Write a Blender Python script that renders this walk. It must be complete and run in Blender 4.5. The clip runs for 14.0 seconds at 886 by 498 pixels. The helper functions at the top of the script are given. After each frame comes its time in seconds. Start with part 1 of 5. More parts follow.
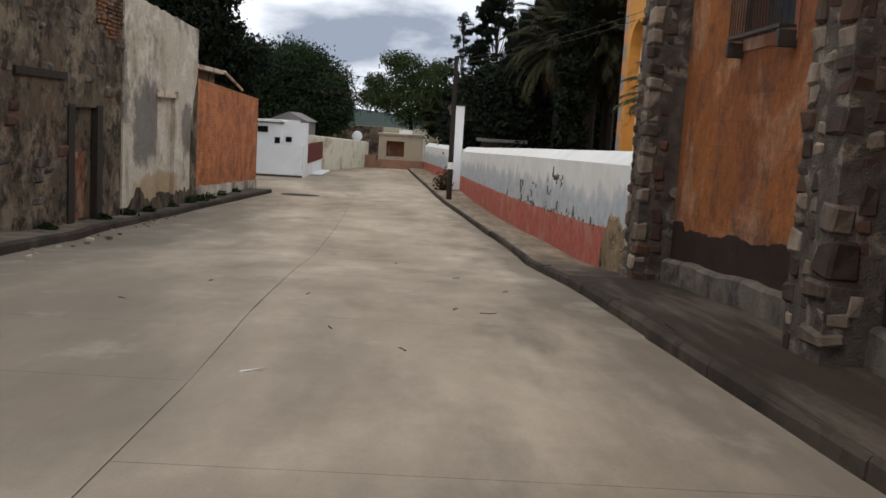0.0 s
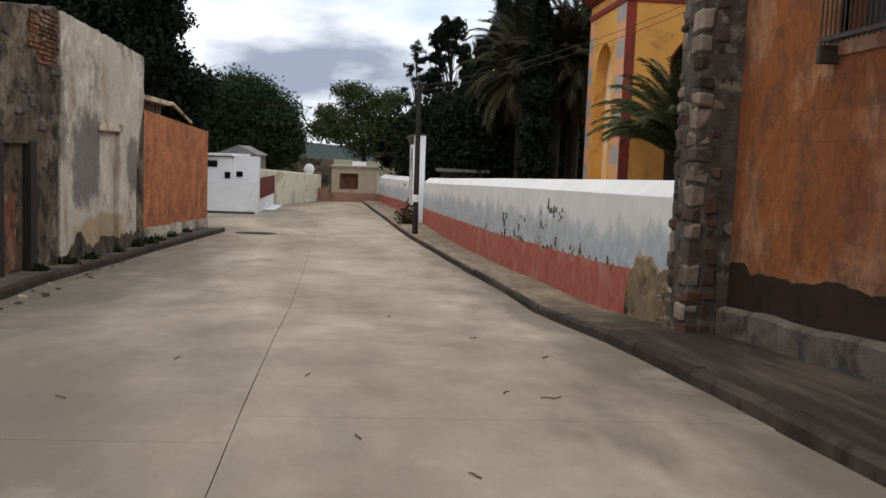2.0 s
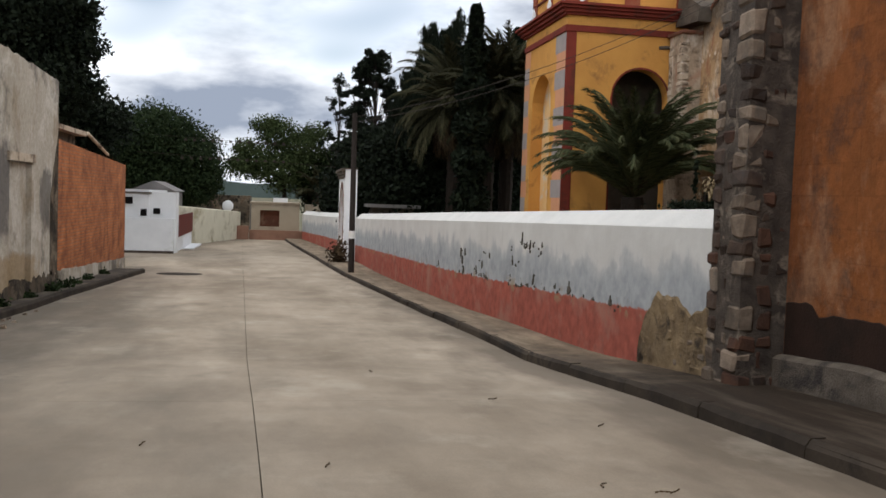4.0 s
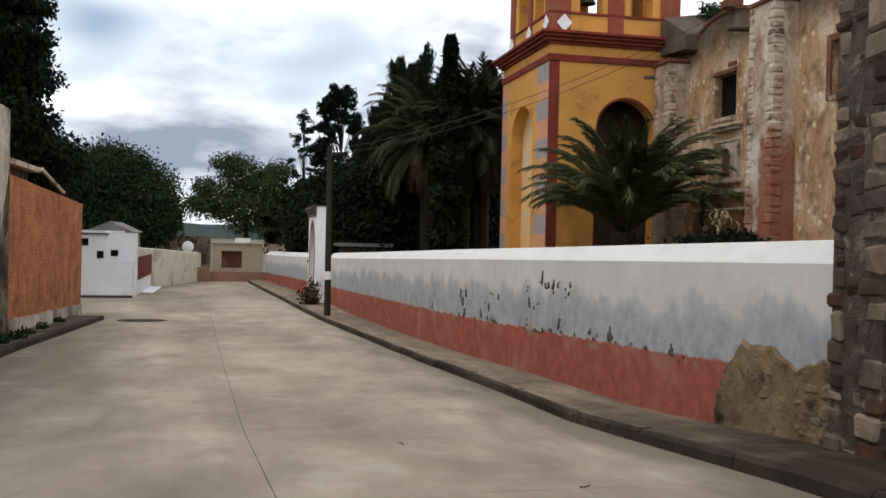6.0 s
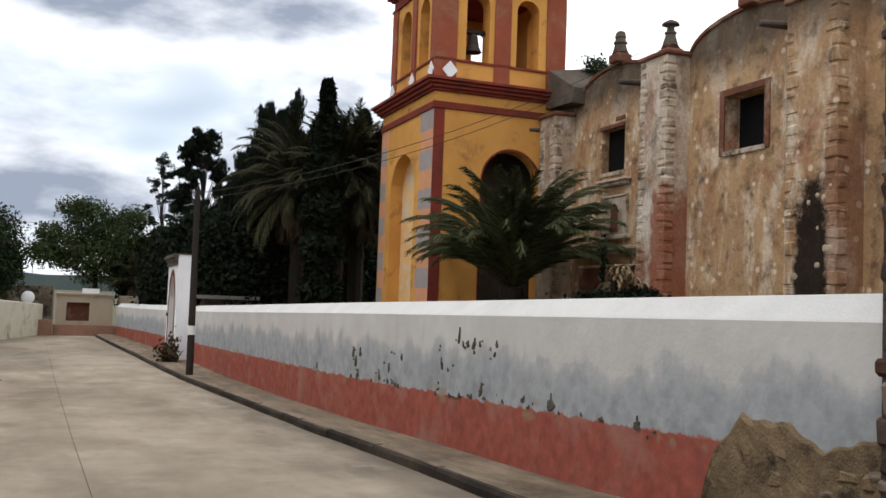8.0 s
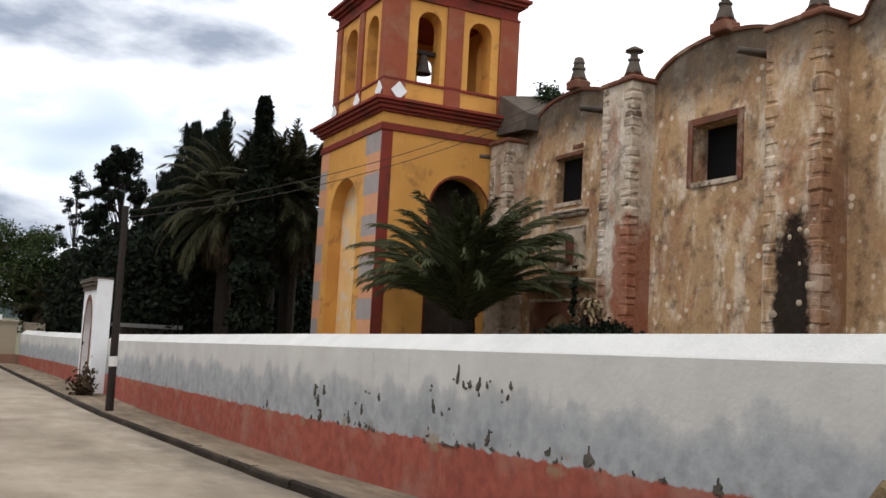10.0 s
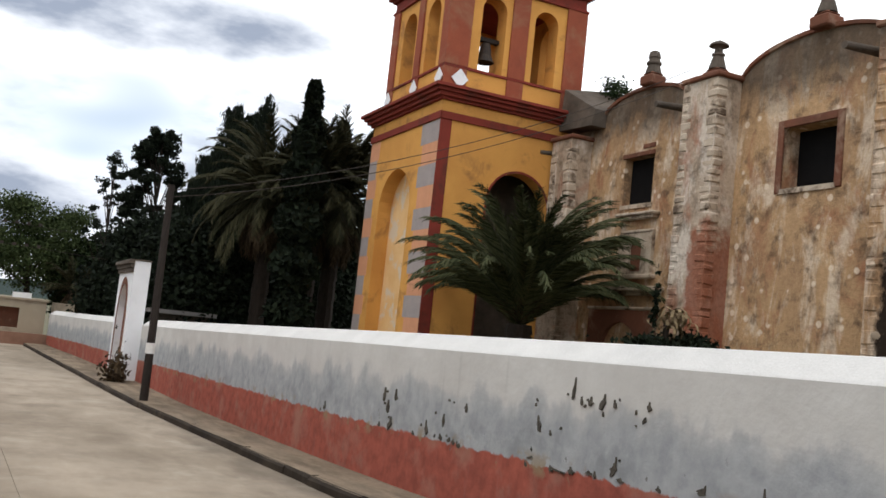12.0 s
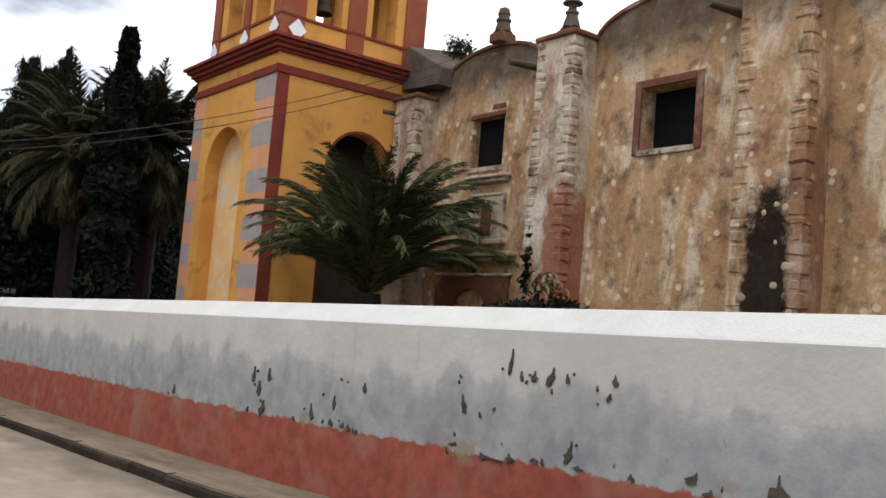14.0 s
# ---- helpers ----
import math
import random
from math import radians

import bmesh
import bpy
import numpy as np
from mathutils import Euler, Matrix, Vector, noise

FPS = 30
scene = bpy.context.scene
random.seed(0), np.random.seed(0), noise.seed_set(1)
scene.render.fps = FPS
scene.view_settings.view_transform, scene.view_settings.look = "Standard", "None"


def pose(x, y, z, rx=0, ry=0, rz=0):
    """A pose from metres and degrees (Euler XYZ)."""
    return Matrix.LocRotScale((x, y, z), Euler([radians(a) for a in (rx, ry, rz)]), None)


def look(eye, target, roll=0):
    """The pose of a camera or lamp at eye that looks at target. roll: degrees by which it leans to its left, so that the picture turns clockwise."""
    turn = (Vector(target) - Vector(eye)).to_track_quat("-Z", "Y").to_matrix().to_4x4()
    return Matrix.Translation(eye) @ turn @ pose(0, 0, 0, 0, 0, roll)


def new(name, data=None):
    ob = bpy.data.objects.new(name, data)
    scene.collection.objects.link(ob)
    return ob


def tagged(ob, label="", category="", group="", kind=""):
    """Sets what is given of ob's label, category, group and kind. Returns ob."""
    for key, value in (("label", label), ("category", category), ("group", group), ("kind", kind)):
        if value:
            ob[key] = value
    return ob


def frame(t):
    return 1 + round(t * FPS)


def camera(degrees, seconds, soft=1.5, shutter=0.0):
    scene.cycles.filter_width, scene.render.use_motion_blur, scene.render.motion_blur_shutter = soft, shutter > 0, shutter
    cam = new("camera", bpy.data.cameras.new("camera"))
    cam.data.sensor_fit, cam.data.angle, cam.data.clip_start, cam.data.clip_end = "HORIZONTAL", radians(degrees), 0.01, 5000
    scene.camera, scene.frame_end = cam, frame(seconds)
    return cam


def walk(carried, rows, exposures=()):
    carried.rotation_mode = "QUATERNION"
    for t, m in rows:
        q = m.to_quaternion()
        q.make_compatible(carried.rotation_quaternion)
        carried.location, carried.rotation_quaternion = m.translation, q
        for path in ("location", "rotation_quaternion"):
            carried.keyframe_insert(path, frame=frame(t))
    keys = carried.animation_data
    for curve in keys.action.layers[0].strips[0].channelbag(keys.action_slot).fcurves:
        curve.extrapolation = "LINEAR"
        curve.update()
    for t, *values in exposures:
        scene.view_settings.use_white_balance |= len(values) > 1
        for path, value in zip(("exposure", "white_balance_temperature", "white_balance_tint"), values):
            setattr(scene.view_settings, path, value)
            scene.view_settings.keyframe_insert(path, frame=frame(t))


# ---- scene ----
cam = camera(51.0, 14.0, soft=1.6)
PATH = [
    (0, (0.935, -4.398, 1.966), (0.993, -2.416, 1.704), 3.5),
    (0.5, (0.764, -3.825, 2.07), (0.8, -1.838, 1.851), 2.1),
    (1, (0.481, -3.266, 2.034), (0.697, -1.281, 1.927), 2.8),
    (1.5, (0.363, -2.64, 1.95), (0.533, -0.652, 1.813), 3.6),
    (2, (0.186, -1.978, 1.911), (0.354, 0.005, 1.719), 2.3),
    (2.5, (0.021, -1.473, 1.931), (0.29, 0.5, 1.752), 2.9),
    (5, (-1.01, 1.181, 1.647), (-0.647, 3.146, 1.578), 2.0),
    (5.5, (-1.102, 1.731, 1.676), (-0.723, 3.694, 1.616), 2.1),
    (6, (-1.214, 2.32, 1.67), (-0.771, 4.271, 1.65), 1.3),
    (6.5, (-1.22, 2.899, 1.596), (-0.734, 4.838, 1.661), 1.2),
    (7, (-1.404, 3.418, 1.698), (-0.897, 5.35, 1.785), 1.0),
    (7.5, (-1.368, 4.027, 1.633), (-0.748, 5.927, 1.721), 1.5),
    (10, (-1.738, 6.845, 1.517), (-0.845, 8.624, 1.706), 3.1),
    (10.5, (-1.676, 7.463, 1.486), (-0.809, 9.256, 1.667), 5.2),
    (11, (-1.769, 7.909, 1.425), (-0.772, 9.63, 1.641), 4.4),
    (11.5, (-1.75, 8.47, 1.454), (-0.762, 10.202, 1.604), 4.1),
    (12, (-1.906, 8.945, 1.458), (-1.058, 10.747, 1.646), 6.1),
    (12.5, (-1.854, 9.565, 1.386), (-0.999, 11.363, 1.571), 5.9),
    (13, (-1.916, 10.044, 1.355), (-0.995, 11.805, 1.581), 4.2),
    (13.5, (-1.814, 10.639, 1.323), (-0.833, 12.371, 1.513), 5.2),
    (14, (-1.946, 11.094, 1.33), (-0.743, 12.684, 1.495), 4.8),
]
walk(cam, [(t, look(e, g, r)) for t, e, g, r in PATH], [(0, -0.06), (1, 0.06), (2.5, 0.02), (5, -0.04), (8, 0.0), (10, 0.10), (13.2, 0.12), (14, 0.16)])

# world and sun
world = bpy.data.worlds.new("overcast")
scene.world = world
world.use_nodes = True
wn, wl = world.node_tree.nodes, world.node_tree.links
wn.clear()
w_out, w_bg = wn.new("ShaderNodeOutputWorld"), wn.new("ShaderNodeBackground")
w_sky = wn.new("ShaderNodeTexSky")
w_sky.sky_type, w_sky.sun_disc, w_sky.sun_elevation, w_sky.sun_rotation = "NISHITA", False, radians(58), radians(235)
w_tc, w_map = wn.new("ShaderNodeTexCoord"), wn.new("ShaderNodeMapping")
w_map.inputs["Scale"].default_value = (1.0, 1.0, 2.6)
w_n, w_n2 = wn.new("ShaderNodeTexNoise"), wn.new("ShaderNodeTexNoise")
w_n.inputs["Scale"].default_value, w_n.inputs["Detail"].default_value, w_n.inputs["Roughness"].default_value = 2.8, 7, 0.52
w_n2.inputs["Scale"].default_value, w_n2.inputs["Detail"].default_value = 1.4, 3
w_r = wn.new("ShaderNodeValToRGB")
w_r.color_ramp.elements[0].position, w_r.color_ramp.elements[0].color = 0.385, (0.38, 0.44, 0.56, 1)
w_r.color_ramp.elements[1].position, w_r.color_ramp.elements[1].color = 0.54, (1.6, 1.64, 1.70, 1)
w_r2 = wn.new("ShaderNodeValToRGB")
w_r2.color_ramp.elements[0].position, w_r2.color_ramp.elements[0].color = 0.62, (0, 0, 0, 1)
w_r2.color_ramp.elements[1].position, w_r2.color_ramp.elements[1].color = 0.74, (1, 1, 1, 1)
w_mul, w_mix = wn.new("ShaderNodeVectorMath"), wn.new("ShaderNodeMix")
w_mul.operation, w_mul.inputs["Scale"].default_value = "SCALE", 0.13
w_mix.data_type = "RGBA"
wl.new(w_tc.outputs["Generated"], w_map.inputs["Vector"])
wl.new(w_map.outputs["Vector"], w_n.inputs["Vector"])
wl.new(w_map.outputs["Vector"], w_n2.inputs["Vector"])
w_sep, w_add, w_east = wn.new("ShaderNodeSeparateXYZ"), wn.new("ShaderNodeMath"), wn.new("ShaderNodeMapRange")
w_east.inputs["From Min"].default_value, w_east.inputs["From Max"].default_value = 0.18, 0.75
w_add.operation, w_add.inputs[1].default_value = "MULTIPLY_ADD", 0.22
wl.new(w_tc.outputs["Generated"], w_sep.inputs["Vector"])
wl.new(w_sep.outputs["X"], w_east.inputs["Value"])
wl.new(w_east.outputs["Result"], w_add.inputs[0])
wl.new(w_n.outputs["Fac"], w_add.inputs[2])
wl.new(w_add.outputs["Value"], w_r.inputs["Fac"])
wl.new(w_n2.outputs["Fac"], w_r2.inputs["Fac"])
wl.new(w_sky.outputs["Color"], w_mul.inputs[0])
wl.new(w_r2.outputs["Color"], w_mix.inputs["Factor"])
wl.new(w_r.outputs["Color"], w_mix.inputs["A"])
wl.new(w_mul.outputs["Vector"], w_mix.inputs["B"])
wl.new(w_mix.outputs["Result"], w_bg.inputs["Color"])
w_bg.inputs["Strength"].default_value = 0.95
wl.new(w_bg.outputs["Background"], w_out.inputs["Surface"])
sun_data = bpy.data.lights.new("sun", "SUN")
sun_data.energy, sun_data.angle, sun_data.color = 0.9, radians(20), (1.0, 0.95, 0.88)
sun = new("sun", sun_data)
sun.matrix_world = look((0, 0, 30), (0 + 12, 8, 30 - 23))

# materials
def ramp(nt, fac, stops):
    n = nt.nodes.new("ShaderNodeValToRGB")
    cr = n.color_ramp
    while len(cr.elements) < len(stops):
        cr.elements.new(0.5)
    for e, (p, c) in zip(cr.elements, stops):
        e.position = p
        e.color = (c, c, c, 1) if isinstance(c, float) else (*c, 1)
    nt.links.new(fac, n.inputs["Fac"])
    return n.outputs["Color"]


def noise_tex(nt, vec, scale, detail=4, rough=0.55, stretch=None, distort=0.0):
    n = nt.nodes.new("ShaderNodeTexNoise")
    n.inputs["Scale"].default_value, n.inputs["Detail"].default_value = scale, detail
    n.inputs["Roughness"].default_value, n.inputs["Distortion"].default_value = rough, distort
    if stretch:
        m = nt.nodes.new("ShaderNodeMapping")
        m.inputs["Scale"].default_value = stretch
        nt.links.new(vec, m.inputs["Vector"])
        vec = m.outputs["Vector"]
    nt.links.new(vec, n.inputs["Vector"])
    return n.outputs["Fac"]


def mixc(nt, fac, a, b, kind="MIX"):
    n = nt.nodes.new("ShaderNodeMix")
    n.data_type, n.blend_type = "RGBA", kind
    for sock, v in ((n.inputs["Factor"], fac), (n.inputs["A"], a), (n.inputs["B"], b)):
        if isinstance(v, (int, float)):
            sock.default_value = v
        elif isinstance(v, tuple):
            sock.default_value = (*v, 1)
        else:
            nt.links.new(v, sock)
    return n.outputs["Result"]


def mth(nt, op, a, b=0.0, c=0.0):
    n = nt.nodes.new("ShaderNodeMath")
    n.operation = op
    for i, v in enumerate((a, b, c)):
        if isinstance(v, (int, float)):
            n.inputs[i].default_value = v
        else:
            nt.links.new(v, n.inputs[i])
    return n.outputs[0]


def start(name):
    m = bpy.data.materials.new(name)
    m.use_nodes = True
    nt = m.node_tree
    b = nt.nodes["Principled BSDF"]
    g = nt.nodes.new("ShaderNodeNewGeometry")
    return m, nt, b, g.outputs["Position"]


def finish(nt, b, color, rough, height=None, strength=0.4, dist=0.02):
    nt.links.new(color, b.inputs["Base Color"])
    b.inputs["Specular IOR Level"].default_value = 0.12
    if isinstance(rough, (int, float)):
        b.inputs["Roughness"].default_value = rough
    else:
        nt.links.new(rough, b.inputs["Roughness"])
    if height is not None:
        bp = nt.nodes.new("ShaderNodeBump")
        bp.inputs["Strength"].default_value, bp.inputs["Distance"].default_value = strength, dist
        nt.links.new(height, bp.inputs["Height"])
        nt.links.new(bp.outputs["Normal"], b.inputs["Normal"])


def plain(name, c1, c2, scale=3.0, rough=0.85, bump=0.3, dist=0.015, fine=40.0, stain=None, stain_at=(0.52, 0.66), stain_scale=0.7, stretch=None, vary=0.0, metal=0.0):
    """Two tones in broad noise, fine grain, an optional stain colour."""
    m, nt, b, pos = start(name)
    big = noise_tex(nt, pos, scale, 5, 0.6, stretch)
    small = noise_tex(nt, pos, fine, 3, 0.6)
    col = mixc(nt, ramp(nt, big, [(0.3, 0.0), (0.7, 1.0)]), c1, c2)
    col = mixc(nt, 0.35, col, ramp(nt, small, [(0.25, 0.35), (0.75, 0.65)]), "OVERLAY")
    if stain:
        s = noise_tex(nt, pos, stain_scale, 7, 0.65, stretch, 0.4)
        col = mixc(nt, ramp(nt, s, [(stain_at[0], 0.0), (stain_at[1], 1.0)]), col, stain)
    if vary:
        oi = nt.nodes.new("ShaderNodeObjectInfo")
        hsv = nt.nodes.new("ShaderNodeHueSaturation")
        nt.links.new(mth(nt, "MULTIPLY_ADD", oi.outputs["Random"], vary, 1 - vary / 2), hsv.inputs["Value"])
        nt.links.new(col, hsv.inputs["Color"])
        col = hsv.outputs["Color"]
    b.inputs["Metallic"].default_value = metal
    finish(nt, b, col, rough, mth(nt, "MULTIPLY_ADD", big, 0.7, mth(nt, "MULTIPLY", small, 0.3)), bump, dist)
    return m


M = {}
M["plaster_cream"] = plain("cream_paint", (0.66, 0.63, 0.50), (0.74, 0.71, 0.58), 1.5, stain=(0.42, 0.38, 0.26))
M["white_paint"] = plain("white_paint", (0.82, 0.83, 0.84), (0.74, 0.75, 0.76), 1.2, stain=(0.5, 0.5, 0.48), stain_at=(0.6, 0.78))
M["coping"] = plain("coping_limewash", (0.68, 0.665, 0.635), (0.59, 0.58, 0.555), 1.5, bump=0.5, dist=0.03, stain=(0.6, 0.58, 0.55), stain_at=(0.6, 0.75))
M["pavement"] = plain("pavement_concrete", (0.19, 0.155, 0.115), (0.10, 0.082, 0.062), 0.5, bump=0.4, stain=(0.055, 0.046, 0.038), stain_scale=0.6, stain_at=(0.42, 0.6))
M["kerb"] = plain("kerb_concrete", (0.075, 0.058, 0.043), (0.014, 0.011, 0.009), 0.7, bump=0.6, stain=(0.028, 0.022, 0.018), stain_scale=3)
M["ground"] = plain("dry_earth", (0.16, 0.13, 0.09), (0.08, 0.09, 0.045), 0.4)
M["tower_yellow"] = plain("ochre_limewash", (0.66, 0.335, 0.085), (0.53, 0.25, 0.065), 0.6, stain=(0.28, 0.135, 0.05), stain_at=(0.55, 0.72), stain_scale=0.9)
M["tower_pale"] = plain("pale_ochre_limewash", (0.75, 0.50, 0.25), (0.66, 0.38, 0.15), 0.8, stain=(0.62, 0.5, 0.36), stain_at=(0.55, 0.62), stain_scale=1.1)
M["tower_red"] = plain("oxide_red_limewash", (0.23, 0.042, 0.028), (0.17, 0.034, 0.024), 1.2, stain=(0.10, 0.035, 0.025))
M["belfry_red"] = plain("faded_red_limewash", (0.30, 0.085, 0.045), (0.22, 0.058, 0.034), 1.0, stain=(0.27, 0.12, 0.07))
M["quoin_grey"] = plain("grey_quoin_paint", (0.36, 0.31, 0.29), (0.30, 0.26, 0.25), 2)
M["quoin_orange"] = plain("pink_quoin_paint", (0.62, 0.30, 0.17), (0.56, 0.27, 0.15), 2)
M["orange_wall"] = plain("orange_limewash", (0.33, 0.125, 0.045), (0.25, 0.095, 0.045), 0.7, bump=0.6, dist=0.03, stain=(0.20, 0.105, 0.07), stain_at=(0.5, 0.66), stain_scale=0.8)
M["rubble"] = plain("rubble_stone", (0.15, 0.125, 0.1), (0.08, 0.065, 0.052), 2.5, bump=1.0, dist=0.05, stain=(0.05, 0.042, 0.038), stain_scale=1.6, stain_at=(0.48, 0.6))
M["stone_light"] = plain("pale_stone", (0.235, 0.18, 0.135), (0.085, 0.062, 0.046), 3, bump=0.8, dist=0.03, stain=(0.10, 0.085, 0.07), stain_scale=2.5, stain_at=(0.5, 0.66), vary=0.7)
M["stone_dark"] = plain("dark_stone", (0.078, 0.052, 0.038), (0.036, 0.025, 0.020), 6, bump=0.8, dist=0.03, stain=(0.05, 0.04, 0.035), stain_scale=3, vary=0.8)
M["stone_gap"] = plain("blackened_mortar", (0.03, 0.025, 0.022), (0.075, 0.06, 0.05), 4, bump=1.0, dist=0.04)
M["stone_rust"] = plain("rust_stained_stone", (0.085, 0.042, 0.027), (0.045, 0.028, 0.022), 4, bump=0.9, dist=0.03, vary=0.5)
M["flake"] = plain("exposed_dark_render", (0.06, 0.055, 0.048), (0.12, 0.105, 0.085), 9, bump=1.0, dist=0.02)
M["patch_rubble"] = plain("ochre_rubble", (0.28, 0.20, 0.115), (0.13, 0.092, 0.056), 3, bump=1.0, dist=0.05, stain=(0.05, 0.038, 0.028), stain_scale=2.5, stain_at=(0.5, 0.62), vary=0.3)
M["mortar"] = plain("dark_lime_mortar", (0.10, 0.08, 0.065), (0.04, 0.032, 0.027), 5, bump=1.0, dist=0.04, stain=(0.19, 0.155, 0.12), stain_scale=3, stain_at=(0.56, 0.66))
M["damp"] = plain("damp_brown_render", (0.038, 0.020, 0.014), (0.020, 0.013, 0.010), 2.0, bump=0.7, dist=0.03)
M["old_plaster"] = plain("old_weathered_plaster", (0.46, 0.41, 0.34), (0.34, 0.28, 0.21), 0.8, bump=0.8, dist=0.04, stain=(0.13, 0.115, 0.105), stain_at=(0.5, 0.6), stain_scale=0.55, stretch=(1, 1, 0.6))
M["old_stone_wall"] = plain("old_rubble_masonry", (0.15, 0.118, 0.085), (0.075, 0.06, 0.046), 2.2, bump=1.0, dist=0.06, stain=(0.06, 0.052, 0.042), stain_at=(0.5, 0.64), stain_scale=1.1)
M["church_wall"] = plain("weathered_church_render", (0.40, 0.285, 0.175), (0.30, 0.19, 0.105), 0.55, bump=0.9, dist=0.05, stain=(0.44, 0.38, 0.31), stain_at=(0.5, 0.64), stain_scale=0.9, stretch=(1, 1, 0.55))
M["church_rust"] = plain("rust_red_render", (0.19, 0.075, 0.045), (0.12, 0.055, 0.036), 1.2, stain=(0.3, 0.2, 0.14))
M["church_stone"] = plain("carved_pale_stone", (0.56, 0.47, 0.37), (0.40, 0.31, 0.225), 1.5, bump=0.8, dist=0.04, stain=(0.12, 0.085, 0.06), stain_at=(0.5, 0.64), stain_scale=1.6)
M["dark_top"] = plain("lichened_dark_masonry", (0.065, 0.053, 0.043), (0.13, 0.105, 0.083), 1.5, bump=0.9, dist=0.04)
# near-black colour painted in place of the shade inside openings
M["dark"] = plain("interior_shade", (0.004, 0.004, 0.004), (0.007, 0.006, 0.006))
M["iron"] = plain("rusty_iron", (0.035, 0.03, 0.028), (0.06, 0.045, 0.035), 8, 0.6, 0.2)
M["wood_pole"] = plain("weathered_pole_wood", (0.04, 0.032, 0.027), (0.025, 0.02, 0.018), 3, stretch=(8, 8, 1))
M["bark"] = plain("bark", (0.035, 0.026, 0.02), (0.018, 0.014, 0.011), 4, bump=1, stretch=(4, 4, 1))
M["roof_tin"] = plain("grey_tin_roof", (0.16, 0.15, 0.145), (0.22, 0.2, 0.19), 1.2, 0.6, metal=0.0)
M["red_paint"] = plain("dark_red_paint", (0.16, 0.022, 0.018), (0.11, 0.018, 0.015), 3, 0.5, 0.1)
M["pink_stone"] = plain("pink_plinth_paint", (0.30, 0.17, 0.12), (0.24, 0.13, 0.09), 2, bump=0.5)
M["litter_white"] = plain("paper_white", (0.75, 0.73, 0.7), (0.65, 0.63, 0.6), 6)
M["dry_leaf"] = plain("dry_leaf", (0.10, 0.065, 0.035), (0.06, 0.04, 0.025), 6)
M["hill"] = plain("wooded_hill", (0.035, 0.05, 0.045), (0.05, 0.065, 0.06), 0.03)
M["beige_paint"] = plain("beige_wall_paint", (0.42, 0.35, 0.26), (0.36, 0.3, 0.22), 0.8, stain=(0.26, 0.2, 0.15))


def leafmat(name, c1, c2):
    m, nt, b, pos = start(name)
    g = nt.nodes.new("ShaderNodeNewGeometry")
    col = mixc(nt, g.outputs["Random Per Island"], c1, c2)
    finish(nt, b, col, 0.85)
    return m


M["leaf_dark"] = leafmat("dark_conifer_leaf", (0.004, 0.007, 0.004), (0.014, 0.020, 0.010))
M["leaf_green"] = leafmat("broad_leaf_green", (0.024, 0.038, 0.013), (0.072, 0.094, 0.036))
M["leaf_mid"] = leafmat("mid_green_leaf", (0.012, 0.022, 0.009), (0.035, 0.052, 0.02))
M["palm_leaf"] = leafmat("palm_leaf", (0.020, 0.028, 0.011), (0.105, 0.108, 0.052))
# darker copy of the palm leaf for far palms, shade put into the colour
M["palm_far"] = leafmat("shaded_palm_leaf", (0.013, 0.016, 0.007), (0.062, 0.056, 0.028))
M["palm_dry"] = leafmat("dry_palm_leaf", (0.03, 0.02, 0.013), (0.10, 0.07, 0.04))
M["straw"] = leafmat("straw_leaf", (0.10, 0.07, 0.04), (0.34, 0.26, 0.15))
M["window_grey"] = plain("grey_shutter_paint", (0.05, 0.052, 0.056), (0.032, 0.033, 0.036), 3)


def road_material():
    m, nt, b, pos = start("road_concrete")
    big = noise_tex(nt, pos, 0.35, 6, 0.62, (1, 0.35, 1))
    mid = noise_tex(nt, pos, 1.6, 6, 0.65)
    fine = noise_tex(nt, pos, 60, 3, 0.7)
    col = mixc(nt, ramp(nt, big, [(0.36, 0.0), (0.62, 1.0)]), (0.41, 0.34, 0.262), (0.235, 0.19, 0.14))
    sweep = noise_tex(nt, pos, 0.9, 6, 0.65, (0.5, 1.2, 1))
    col = mixc(nt, ramp(nt, sweep, [(0.5, 0.0), (0.75, 0.32)]), col, (0.20, 0.17, 0.135))
    col = mixc(nt, ramp(nt, mid, [(0.55, 0.0), (0.8, 0.5)]), col, (0.45, 0.40, 0.32))
    col = mixc(nt, 0.2, col, ramp(nt, fine, [(0.3, 0.3), (0.7, 0.7)]), "OVERLAY")
    sep = nt.nodes.new("ShaderNodeSeparateXYZ")
    nt.links.new(pos, sep.inputs["Vector"])
    # darker towards the east kerb and the near west side, broken by noise
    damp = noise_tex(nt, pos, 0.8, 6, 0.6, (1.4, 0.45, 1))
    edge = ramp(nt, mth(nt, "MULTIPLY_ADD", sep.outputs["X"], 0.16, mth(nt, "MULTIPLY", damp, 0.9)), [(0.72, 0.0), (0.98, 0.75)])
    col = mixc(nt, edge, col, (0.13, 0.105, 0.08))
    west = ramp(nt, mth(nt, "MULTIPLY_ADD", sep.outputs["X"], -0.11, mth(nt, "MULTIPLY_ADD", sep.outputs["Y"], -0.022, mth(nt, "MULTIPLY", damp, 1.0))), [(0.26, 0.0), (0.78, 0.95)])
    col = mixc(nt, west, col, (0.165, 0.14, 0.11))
    blot = noise_tex(nt, pos, 0.75, 7, 0.62, (1.0, 0.7, 1))
    col = mixc(nt, ramp(nt, blot, [(0.50, 0.0), (0.68, 0.5)]), col, (0.17, 0.135, 0.10))
    col = mixc(nt, ramp(nt, blot, [(0.30, 0.35), (0.42, 0.0)]), col, (0.5, 0.44, 0.35))
    finish(nt, b, col, 0.8, fine, 0.25, 0.004)
    return m


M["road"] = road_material()


